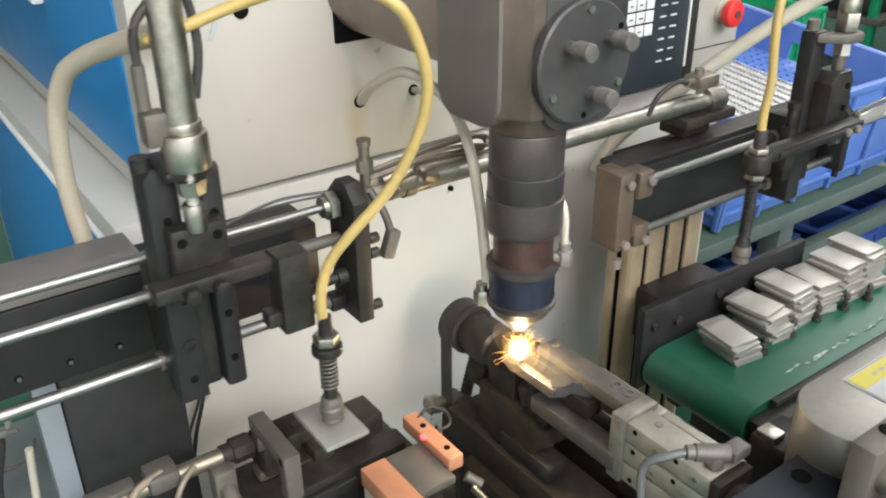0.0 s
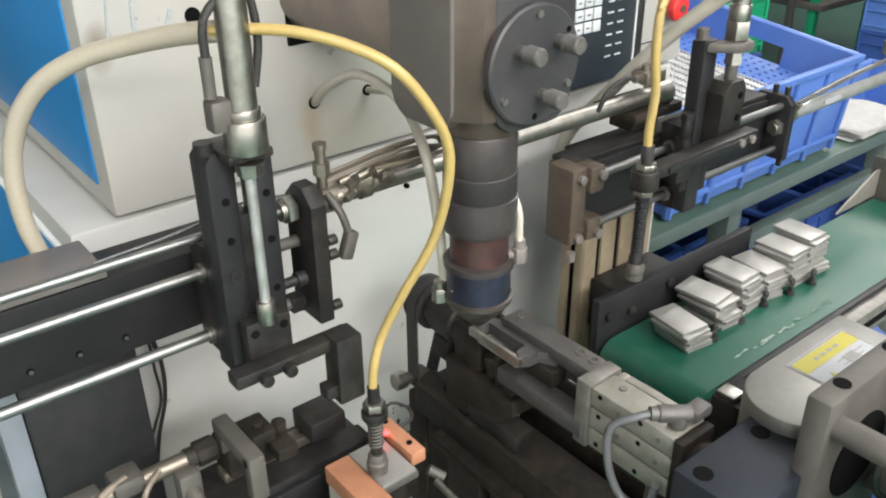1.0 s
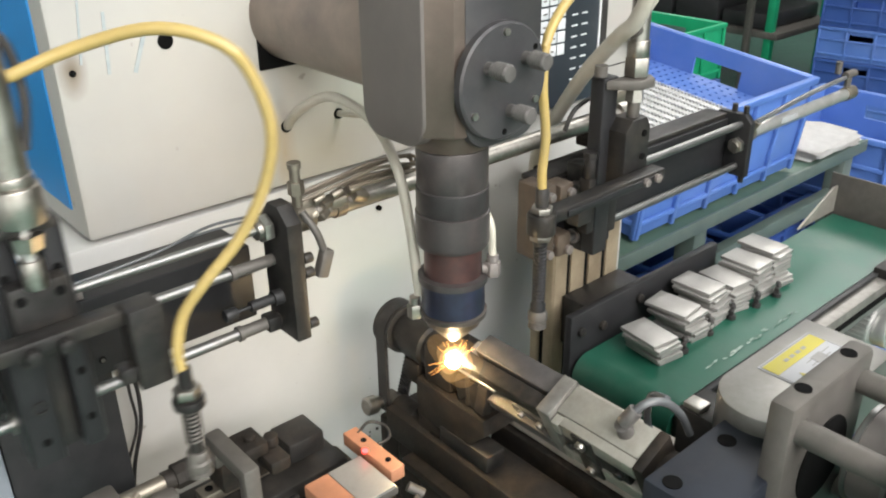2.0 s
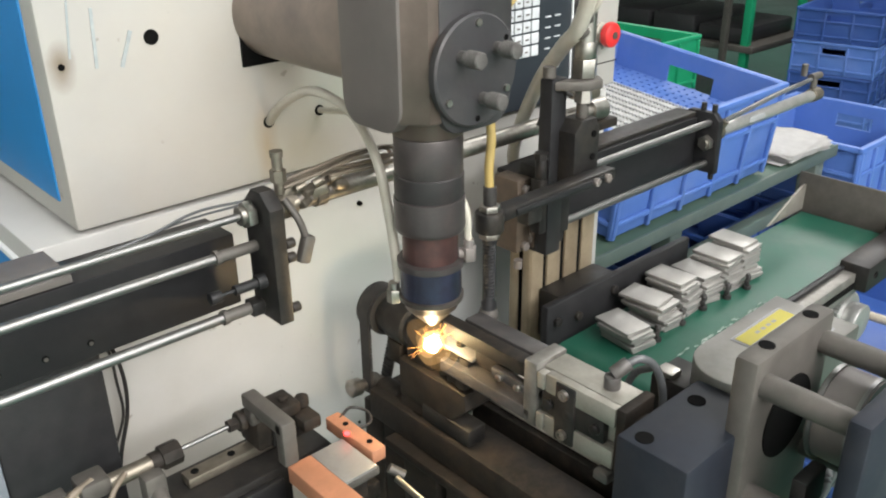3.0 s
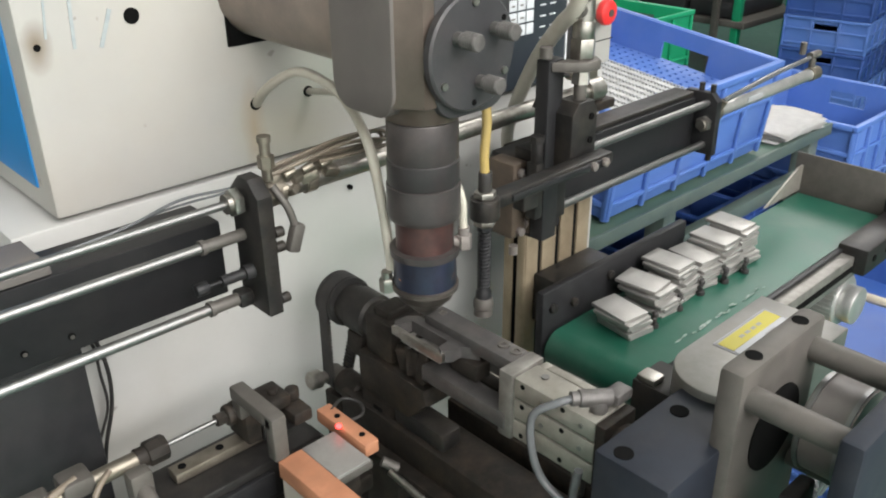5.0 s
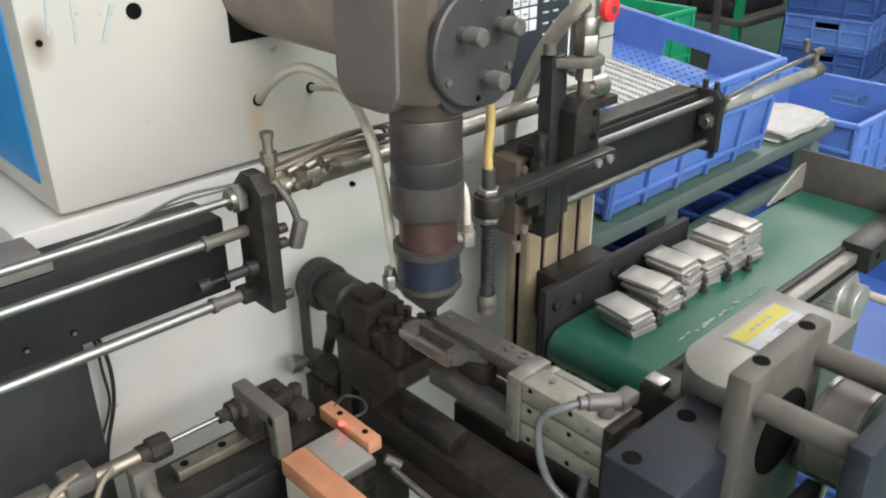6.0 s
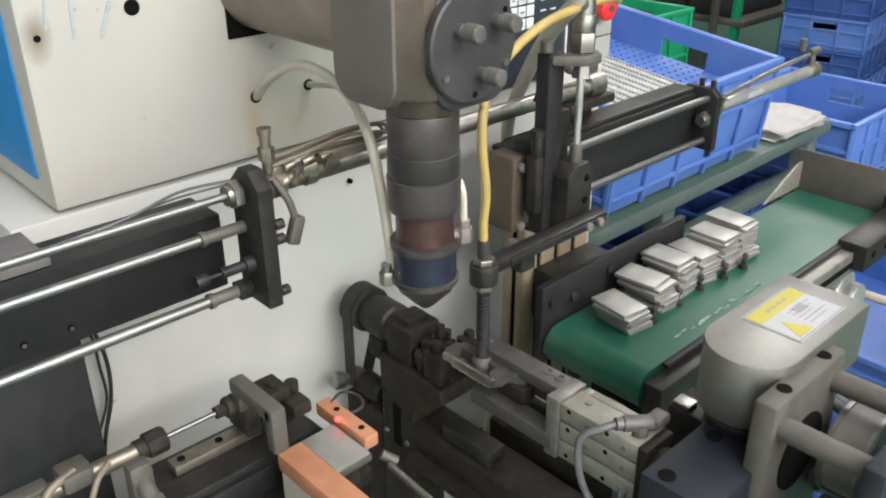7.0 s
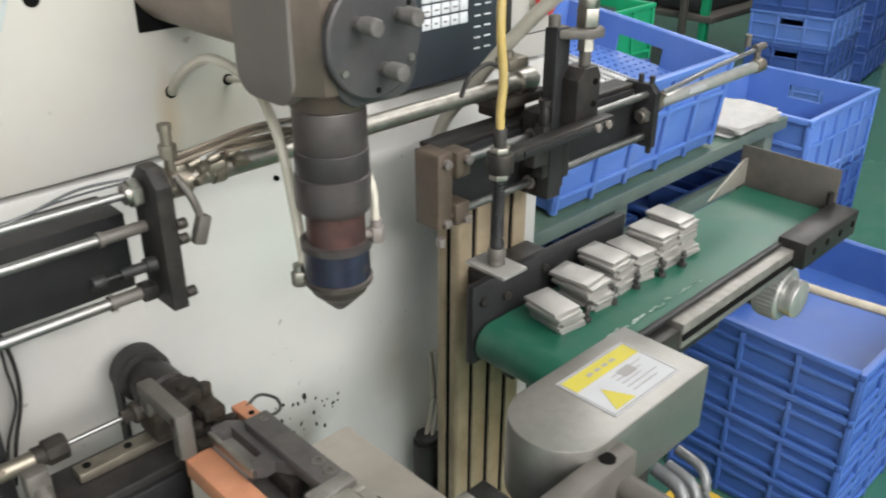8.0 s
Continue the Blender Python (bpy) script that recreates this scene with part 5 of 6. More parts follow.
def clamp_table():
    """Slide table that carries the clamp; moves sideways and up."""
    t = root("clamp_table", "grimy slide table with dark drive block and grey guide plate", "slide table")
    part("side_cover", box(N(), (0.145, -0.25, 0.826), (0.262, 0.072, 0.838), 0.003), COVER_PLATE, t, "grey cover plate with scorched edge")
    part("front_skirt", box(N(), (0.123, -0.250, 0.56), (0.262, -0.235, 0.8255), 0.003), SOOT, t, "sooty front skirt")
    part("bed_web", box(N(), (0.136, -0.234, 0.60), (0.262, 0.03, 0.8255), 0.003), SOOT, t, "soot-covered bed web")
    part("slide_bed", box(N(), (0.062, -0.26, 0.772), (0.122, 0.150, 0.815), 0.004), SOOT, t)
    part("bed_rail", box(N(), (0.068, -0.035, 0.8155), (0.098, 0.05, 0.840), 0.004), BLACK2, t)
    part("bed_ledge", box(N(), (0.046, -0.25, 0.758), (0.135, 0.10, 0.7715), 0.003), SOOT, t)
    part("bed_web", box(N(), (0.070, -0.22, 0.60), (0.118, 0.01, 0.7575), 0.004), SOOT, t)
    b = N()
    box(b, (0.020, -0.345, 0.78), (0.150, -0.272, 0.992), 0.003)
    d = part("drive_block", b, BLUEBLACK, t, "blue-black drive block")
    b = N()
    for x in (0.034, 0.116):
        for y in (-0.292,):
            cyl(b, (x, y, 0.9905), (x, y, 0.9928), 0.0085, seg=24)
    part("bolt_hole", b, DARKHOLE, d)
    part("spindle_nose", cyl(N(), (AX, -0.273, AZ), (AX, -0.2505, AZ), 0.026, seg=30), SOOT, t)
    b = N()
    box(b, (0.094, -0.356, 0.78), (0.236, -0.332, 1.07), 0.006)
    g = part("guide_plate", b, GREY_STEEL, t, "grey guide plate with holes")
    b = N()
    for x in (0.128, 0.207):
        cyl(b, (x, -0.344, 1.0685), (x, -0.344, 1.0708), 0.0072, seg=24)
    cyl(b, (0.165, -0.3555, 0.985), (0.165, -0.3575, 0.985), 0.042, seg=36)
    part("bore", b, DARKHOLE, g)
    for x, z in ((0.111, 1.042), (0.218, 1.042), (0.111, 0.925), (0.218, 0.925)):
        part("guide_rod", cyl(N(), (x, -0.356, z), (x, -0.435, z), 0.0115, seg=24), GREY_STEEL, t, "grey guide rod")
    part("end_plate", box(N(), (0.085, -0.455, 0.78), (0.245, -0.435, 1.062), 0.005), BLUEBLACK, t, "blue-black end plate")
    b = N()
    cyl(b, (0.222, -0.370, 0.972), (0.222, -0.412, 0.972), 0.046, seg=40)
    part("drum", b, GUNMETAL, t, "dark drum between the rods")
    b = N()
    for y in (-0.374, -0.408):
        ring_wall(b, 0.222, 0.972, 0.0485, 0.043, y - 0.002, y + 0.002)
    part("drum_rim", b, CHROME, t, "bright rim")
    part("drive_belt", box(N(), (0.13, -0.40, 0.80), (0.17, -0.385, 0.95), 0.003), RUBBER, t)
    part("sensor_block", box(N(), (0.155, -0.266, 0.8385), (0.203, -0.216, 0.970), 0.002), BLACK2, t)
    part("sensor_plate", box(N(), (0.156, -0.240, 0.9705), (0.174, -0.220, 0.977), 0.001), STEEL, t)
    return t


def belt_band(bm, c1, r1, c2, r2, y0, y1, thick):
    """A closed belt round two pulleys whose axes run along y; c1 lies above c2."""
    a, b = Vector(c1), Vector(c2)
    d = (b - a).length
    ang, tilt = math.atan2(b.y - a.y, b.x - a.x), math.acos((r1 - r2) / d)
    line = [(a + r1 * Vector((math.cos(q), math.sin(q)))) for q in (ang + tilt + (2 * math.pi - 2 * tilt) * k / 24 for k in range(25))]
    line += [(b + r2 * Vector((math.cos(q), math.sin(q)))) for q in (ang - tilt + 2 * tilt * k / 12 for k in range(13))]
    mid, n = (a + b) / 2, len(line)
    loops = []
    for y, off in ((y0, thick), (y1, thick), (y1, 0.0), (y0, 0.0)):
        ring = []
        for k, p in enumerate(line):
            t = (line[(k + 1) % n] - line[k - 1]).normalized()
            out = Vector((t.y, -t.x))
            out = out if out.dot(p - mid) > 0 else -out
            ring.append(bm.verts.new((p.x + out.x * off, y, p.y + out.y * off)))
        loops.append(ring)
    for u, v in ((0, 1), (1, 2), (2, 3), (3, 0)):
        for k in range(n):
            bm.faces.new((loops[u][k], loops[u][(k + 1) % n], loops[v][(k + 1) % n], loops[v][k]))
    bmesh.ops.recalc_face_normals(bm, faces=list(bm.faces))
    return line


def tailstock():
    t = root("tailstock", "sooty belt-driven tailstock with ribbed drive belt", "tailstock")
    y0 = 0.235
    px, pz = TX - 0.016, TZ - 0.112
    part("pulley", lathe(N(), [(0.012, -0.016), (0.0325, -0.0155), (0.0325, -0.012), (0.029, -0.011), (0.029, 0.009), (0.0325, 0.010), (0.0325, 0.0135), (0.018, 0.014)], (TX, y0, TZ), (0, -1, 0), 40), RUBBER, t, "black flanged pulley")
    b = N()
    line = belt_band(b, (TX, TZ), 0.0292, (px, pz), 0.0135, y0 - 0.008, y0 + 0.010, 0.0032)
    part("drive_belt", b, RUBBER, t, "black toothed drive belt")
    b = N()
    p, q = line[-1], line[0]
    p2, q2 = line[24], line[25]
    for u, v in ((p, q), (p2, q2)):
        d = (v - u).normalized()
        inn = Vector((-d.y, d.x)) if Vector((-d.y, d.x)).dot(Vector((TX, TZ)) - u) > 0 else Vector((d.y, -d.x))
        for k in range(22):
            c = u.lerp(v, (k + 0.5) / 22) + inn * 0.001
            box(b, (c.x - 0.0013, y0 - 0.0075, c.y - 0.0013), (c.x + 0.0013, y0 + 0.0095, c.y + 0.0013), 0)
    tagged(part("belt_teeth", b, RUBBER, t), kind="stuff")
    part("small_pulley", cyl(N(), (px, y0 + 0.012, pz), (px, y0 - 0.012, pz), 0.0133, seg=24), GREY_STEEL, t)
    part("motor", lathe(N(), [(0.015, 0), (0.018, 0.002), (0.018, 0.04), (0.013, 0.044)], (px, y0 - 0.012, pz), (0, -1, 0), 28), SOOT, t, "sooty drive motor")
    part("shaft_knob", lathe(N(), [(0.008, 0.0), (0.008, 0.012), (0.0125, 0.013), (0.0125, 0.026), (0.010, 0.028)], (px - 0.014, y0 + 0.006, pz + 0.004), (-1, 0, 0.15), 24), STEEL, t, "steel shaft end")
    part("motor_post", box(N(), (px - 0.016, y0 - 0.026, 0.50), (px + 0.010, y0 + 0.012, pz - 0.019), 0.003), SOOT, t)
    part("spindle_housing", lathe(N(), [(0.020, 0.014), (0.0255, 0.016), (0.0255, 0.030), (0.0285, 0.032), (0.0285, 0.066), (0.025, 0.070), (0.025, 0.078)], (TX, y0, TZ), (0, -1, 0), 32), BLACK2, t, "sooty spindle housing")
    part("housing_foot", box(N(), (TX - 0.024, 0.172, TZ - 0.052), (TX + 0.024, 0.200, TZ - 0.020), 0.004), SOOT, t)
    b = N()
    box(b, (TX - 0.028, 0.108, TZ - 0.030), (TX + 0.028, 0.157, TZ + 0.024), 0.006)
    box(b, (TX - 0.020, 0.120, TZ + 0.022), (TX + 0.016, 0.148, TZ + 0.034), 0.005)
    part("bearing_block", b, SOOT, t, "brown-sooted bearing block")
    b = N()
    random.seed(5)
    for k in range(4):
        for j in range(4):
            h = random.uniform(0.002, 0.022)
            cx, cy, w = TX - 0.024 + k * 0.016 + random.uniform(-0.003, 0.003), 0.052 + j * 0.014 + random.uniform(-0.003, 0.003), random.uniform(0.005, 0.008)
            box(b, (cx - w, cy - w, TZ - 0.026), (cx + w, cy + w, TZ + h), 0.003, pose(0, 0, 0, random.uniform(-9, 9), random.uniform(-9, 9), random.uniform(0, 40)))
    for x, y, z in ((TX - 0.018, 0.066, TZ + 0.022), (TX + 0.02, 0.062, TZ + 0.014), (TX + 0.005, 0.085, TZ + 0.028), (TX + 0.026, 0.050, TZ + 0.008)):
        cyl(b, (x, y, z - 0.012), (x, y, z + 0.006), 0.0062, seg=12, bev=0.001)
    cyl(b, (TX, 0.055, TZ), (TX, 0.032, TZ), 0.012, 0.007, seg=20)
    part("centre_chuck", b, SOOT, t, "spatter-covered chuck")
    for x, y, z, w in ((TX + 0.036, 0.062, TZ + 0.000, 0.009), (TX + 0.046, 0.074, TZ + 0.006, 0.006), (TX + 0.052, 0.050, TZ - 0.002, 0.008)):
        part("spatter_lump", box(N(), (x - w, y - w, TZ - 0.04), (x + w, y + w, z + 0.008), 0.003), SOOT, t)
    part("body", prism(N(), [(0.165, TZ - 0.0305), (0.046, TZ - 0.0305), (0.042, TZ - 0.050), (0.074, TZ - 0.084), (0.165, TZ - 0.084)], "x", TX - 0.034, TX + 0.034, 0.004), SOOT, t, "soot-covered wedge bracket")
    po = part("post", box(N(), (TX - 0.032, 0.100, 0.50), (TX + 0.026, 0.166, TZ - 0.0845), 0.004), SOOT, t, "sooty slotted post")
    part("slot", box(N(), (TX - 0.0335, 0.124, TZ - 0.165), (TX - 0.0318, 0.140, TZ - 0.098), 0.0008), DARKHOLE, po)
    b = N()
    for y in (0.112, 0.154):
        cyl(b, (TX - 0.032, y, TZ - 0.15), (TX - 0.036, y, TZ - 0.15), 0.0045, seg=12, bev=0.0008)
    part("bolt", b, GREY_STEEL, po)
    part("post_bridge", box(N(), (TX - 0.030, 0.1665, 0.50), (TX + 0.004, 0.2085, TZ - 0.135), 0.003), SOOT, t)
    return t


def motor_cover():
    c = root("motor_cover", "brushed stainless motor cover with warning label", "motor cover")
    x0, x1, ym, r = 0.119, 0.320, -0.292, 0.047
    o = [(x1, ym - r), (x1, ym + r)] + [(x0 + r - r * math.sin(radians(a)), ym + r * math.cos(radians(a))) for a in range(0, 181, 6)]
    part("shell", prism(N(), o, "z", 1.008, 1.08, 0.0018), STAINLESS, c, "brushed stainless shell")
    part("side_skirt", box(N(), (0.205, ym - r + 0.012, 0.93), (0.262, ym + r - 0.012, 1.0115), 0.003), RUBBER, c)
    part("neck", cyl(N(), (x0 + r, ym, 0.80), (x0 + r, ym, 1.0115), 0.034, seg=32), RUBBER, c, "black bellows neck")
    b = N()
    for k in range(6):
        lathe(b, [(0.034, 0), (0.0365, 0.003), (0.034, 0.006)], (x0 + r, ym, 0.95 + 0.009 * k), (0, 0, 1), 30)
    part("bellows", b, BLACK2, c)
    b = N()
    box(b, (0.195, -0.325, 1.0802), (0.293, -0.261, 1.0808), 0)
    lb = part("label", b, LABEL_WHITE, c, "white warning label with yellow band")
    b = N()
    for lo, hi in (((0.1965, -0.3235), (0.2915, -0.3227)), ((0.1965, -0.2633), (0.2915, -0.2625)), ((0.1965, -0.3227), (0.1972, -0.2633)), ((0.2908, -0.3227), (0.2915, -0.2633))):
        box(b, (*lo, 1.0809), (*hi, 1.0811), 0)
    part("label_border", b, LABEL_INK, lb)
    part("label_band", box(N(), (0.198, -0.282, 1.0809), (0.290, -0.2645, 1.0812), 0), LABEL_YELLOW, lb)
    b = N()
    for k in range(4):
        box(b, (0.224 + k * 0.011, -0.2755, 1.0813), (0.231 + k * 0.011, -0.2715, 1.0815), 0)
    for k in range(5):
        box(b, (0.238, -0.290 - k * 0.006, 1.0809), (0.282 - 0.008 * (k % 3), -0.2888 - k * 0.006, 1.0811), 0)
    box(b, (0.248, -0.298, 1.0812), (0.266, -0.287, 1.0814), 0)
    part("label_print", b, LABEL_GREY, lb)
    b = N()
    prism(b, [(0.203, -0.320), (0.231, -0.320), (0.217, -0.293)], "z", 1.0809, 1.0812)
    part("label_triangle", b, LABEL_YELLOW, lb, "yellow warning triangle")
    b = N()
    for k, (x, z, rr) in enumerate(((0.266, 0.985, 0.007), (0.290, 0.975, 0.006), (0.246, 0.965, 0.006), (0.305, 0.985, 0.005))):
        hose(b, [(x, ym - r + 0.01, z), (x - 0.004, ym - r - 0.02, z - 0.005), (x - 0.012, ym - r - 0.03, z - 0.03), (x - 0.01, ym - r - 0.02, z - 0.07)], rr)
    part("cable_gland", b, GREY_HOSE, c)
    return c


CB = root("cable_bundle", "bundle of pale cables hanging behind the post", "cables")
for k, (dx, dy) in enumerate(((0, 0), (0.008, 0.004), (0.003, 0.010), (-0.006, 0.008))):
    part("cable", hose(N(), [(0.392 + dx, 0.262 + dy, 0.70), (0.384 + dx, 0.246 + dy, 0.62), (0.358 + dx, 0.236 + dy, 0.555), (0.349 + dx, 0.236 + dy, 0.50), (0.348 + dx, 0.236 + dy, 0.30), (0.35 + dx, 0.24 + dy, 0.005)], 0.004), MILK_HOSE, CB)
part("cable_tie", cyl(N(), (0.351, 0.240, 0.548), (0.351, 0.240, 0.556), 0.021, seg=18), RUBBER, CB, "black cable tie")
part("cable_sleeve", cyl(N(), (0.349, 0.240, 0.02), (0.349, 0.240, 0.545), 0.024, seg=20), RUBBER, CB, "black cable sleeve")

ROTOR, TABLE, TAIL, COVER = clamp_rotor(), clamp_table(), tailstock(), motor_cover()


def steel_plate(m):
    ob = solid("steel_plate", box(N(), (-0.0215, -0.032, -0.0022), (0.0215, 0.032, 0.0022), 0.0006), PLATE, "thin bare steel plate", "steel plate", "steel plates")
    ob.matrix_world = m
    return ob


PLATE_IN = steel_plate(pose(-0.1245, 0.010, 0.9335))
PLATE_OUT = steel_plate(pose(0.086, -0.004, 0.943))


# ---- conveyor ----
def conveyor():
    c = root("belt_conveyor", "green belt conveyor with aluminium side rail", "conveyor")
    b = N()
    prof = [(0.282 + 0.0285 * math.cos(radians(a)), 0.8765 + 0.0285 * math.sin(radians(a))) for a in range(90, 271, 12)] + [(0.985, 0.848), (0.985, 0.905)]
    prism(b, prof, "y", -0.116, 0.040)
    part("belt", b, BELT, c, "glossy green conveyor belt with dusty patches")
    part("side_rail", box(N(), (0.472, -0.148, 0.862), (0.96, -0.119, 0.902), 0.002), WORN_ALU, c, "aluminium side rail")
    part("rail_slot", box(N(), (0.472, -0.150, 0.876), (0.96, -0.1475, 0.886), 0), DARKHOLE, c)
    part("rail_lip", box(N(), (0.30, -0.128, 0.9025), (0.95, -0.119, 0.909), 0.001), BLACK, c)
    part("end_bracket", box(N(), (0.262, -0.146, 0.850), (0.470, -0.1175, 0.896), 0.003), BLACK2, c)
    part("end_bracket", box(N(), (0.800, -0.168, 0.872), (1.0, -0.1185, 0.918), 0.003), BLACK2, c, "black end bracket")
    b = N()
    for x in (0.83, 0.88, 0.93, 0.98):
        cyl(b, (x, -0.167, 0.897), (x, -0.1695, 0.897), 0.006, seg=16)
    part("bolt_hole", b, DARKHOLE, c)
    part("side_plate", box(N(), (0.252, 0.045, 0.845), (0.60, 0.058, 0.968), 0.003), BLACK, c, "black side plate")
    b = N()
    for x, z in ((0.272, 0.940), (0.318, 0.932), (0.40, 0.945), (0.275, 0.882)):
        cyl(b, (x, 0.0455, z), (x, 0.039, z), 0.0068, seg=14, bev=0.001)
    part("bolt", b, BLACK2, c)
    part("end_shield", box(N(), (1.0, -0.125, 0.86), (1.004, 0.062, 0.978), 0.001), GREY_STEEL, c, "bent grey sheet metal end stop")
    b = N()
    prism(b, [(0.87, 0.905), (1.0, 0.905), (1.0, 0.955), (0.985, 0.955)], "y", 0.046, 0.050)
    part("end_shield", b, ALU, c, "bright folded sheet wing")
    b = N()
    cyl(b, (0.99, 0.052, 0.91), (0.99, 0.052, 0.94), 0.006, seg=12)
    cyl(b, (0.985, -0.12, 0.918), (0.985, -0.12, 0.94), 0.006, seg=12)
    part("wing_bolt", b, BLACK2, c)
    part("post_bracket", box(N(), (0.33, 0.0585, 0.86), (0.46, 0.130, 0.94), 0.003), BLACK2, c)
    for y in (-0.110, 0.022):
        part("under_rail", box(N(), (0.315, y, 0.800), (0.66, y + 0.022, 0.8475), 0.003), BLACK2, c)
    part("under_tray", box(N(), (0.345, -0.087, 0.700), (0.60, 0.0215, 0.799), 0.004), BLACK, c, "black box under the belt")
    part("strut", box(N(), (0.60, 0.05, 0.03), (0.64, 0.09, 0.845), 0.003), TABLE_FRAME, c)
    part("drive_motor", cyl(N(), (0.905, 0.05, 0.762), (0.905, -0.072, 0.762), 0.040, seg=32, bev=0.003), BLACK2, c, "black drive motor")
    gb = N()
    cyl(gb, (0.905, -0.068, 0.762), (0.905, -0.112, 0.762), 0.048, seg=36, bev=0.003)
    part("gear_head", gb, BRIGHT_CAP, c, "ridged metal gear head")
    part("gear_cap", cyl(N(), (0.905, -0.112, 0.762), (0.905, -0.137, 0.762), 0.035, seg=32, bev=0.003), BRIGHT_CAP, c, "bright end cap")
    b = N()
    for k in range(36):
        a = radians(10 * k)
        box(b, (0.905 + 0.048 * math.cos(a) - 0.0016, -0.109, 0.762 + 0.048 * math.sin(a) - 0.0016), (0.905 + 0.048 * math.cos(a) + 0.0016, -0.077, 0.762 + 0.048 * math.sin(a) + 0.0016), 0)
    part("gear_rib", b, BRIGHT_CAP, c)


conveyor()

# reflections on the glossy belt, modelled as thin pale flakes
random.seed(17)
for k in range(16):
    fx, fy = 0.376 + 0.0145 * k + random.uniform(-0.006, 0.006), -0.0965 + random.uniform(-0.004, 0.003)
    long, wide, lean = random.uniform(0.005, 0.014), random.uniform(0.0010, 0.0030), random.uniform(-0.3, 0.2)
    b = N()
    ring = []
    for q in range(9):
        a = 2 * math.pi * q / 9
        u, v = long * math.cos(a) * random.uniform(0.6, 1.1), wide * math.sin(a) * random.uniform(0.4, 1.2)
        ring.append(b.verts.new((fx + u * math.cos(lean) - v * math.sin(lean), fy + u * math.sin(lean) * 0.5 + v * math.cos(lean), 0.9064 + random.uniform(0, 0.0012))))
    hub = b.verts.new((fx, fy, 0.9073))
    for q in range(9):
        b.faces.new((ring[q], ring[(q + 1) % 9], hub))
    bmesh.ops.solidify(b, geom=list(b.faces), thickness=0.0006)
    solid("glint_flake", b, BELT_GLINT, "thin pale flake standing in for a glint on the belt", "film scrap", "film scraps on the belt")

random.seed(11)
PLATE_MESH = mesh_of("finished_plate", box(N(), (-0.0225, -0.032, -0.0025), (0.0225, 0.032, 0.0025), 0.0004), PLATE)
for k, (x, y, n, skew, lean) in enumerate(((0.345, -0.020, 6, -3, -0.0022), (0.421, -0.012, 8, 2, -0.0018), (0.486, -0.004, 9, 6, -0.0012), (0.545, -0.004, 7, -6, 0.0012), (0.606, -0.006, 9, 1, -0.0008), (0.659, -0.006, 10, -2, 0.0006))):
    s = root("plate_stack", ("leaning stack of bare steel plates on the green belt", "slipped stack of bare steel plates on the belt")[k % 2], "plate stack", "stacks on the conveyor")
    z = 0.905
    turn = skew - 7
    for j in range(n):
        z += 0.0057
        turn += random.uniform(0, 14 / n)
        ob = new("plate", PLATE_MESH)
        ob.parent = s
        ob.matrix_world = pose(x + random.uniform(-0.005, 0.005) + lean * (j - n / 2), y + random.uniform(-0.004, 0.004) + 0.0016 * (j - n / 2), z - 0.0029, random.uniform(-0.7, 0.7), random.uniform(-0.9, 0.9), turn + random.uniform(-6, 5))
for x, y in ((0.380, -0.050), (0.446, -0.047), (0.508, -0.044), (0.566, -0.050), (0.618, -0.054)):
    b = N()
    cyl(b, (x, y, 0.9052), (x, y, 0.927), 0.0032, seg=12)
    cyl(b, (x - 0.0075, y - 0.002, 0.919), (x + 0.0075, y + 0.002, 0.921), 0.0036, seg=10)
    cyl(b, (x, y, 0.9052), (x, y, 0.911), 0.0066, seg=14)
    cyl(b, (x, y, 0.927), (x, y, 0.931), 0.0048, 0.003, seg=12)
    solid("black_clip", b, RUBBER, "small black clip standing between plate stacks", "clip", "clips on the conveyor")


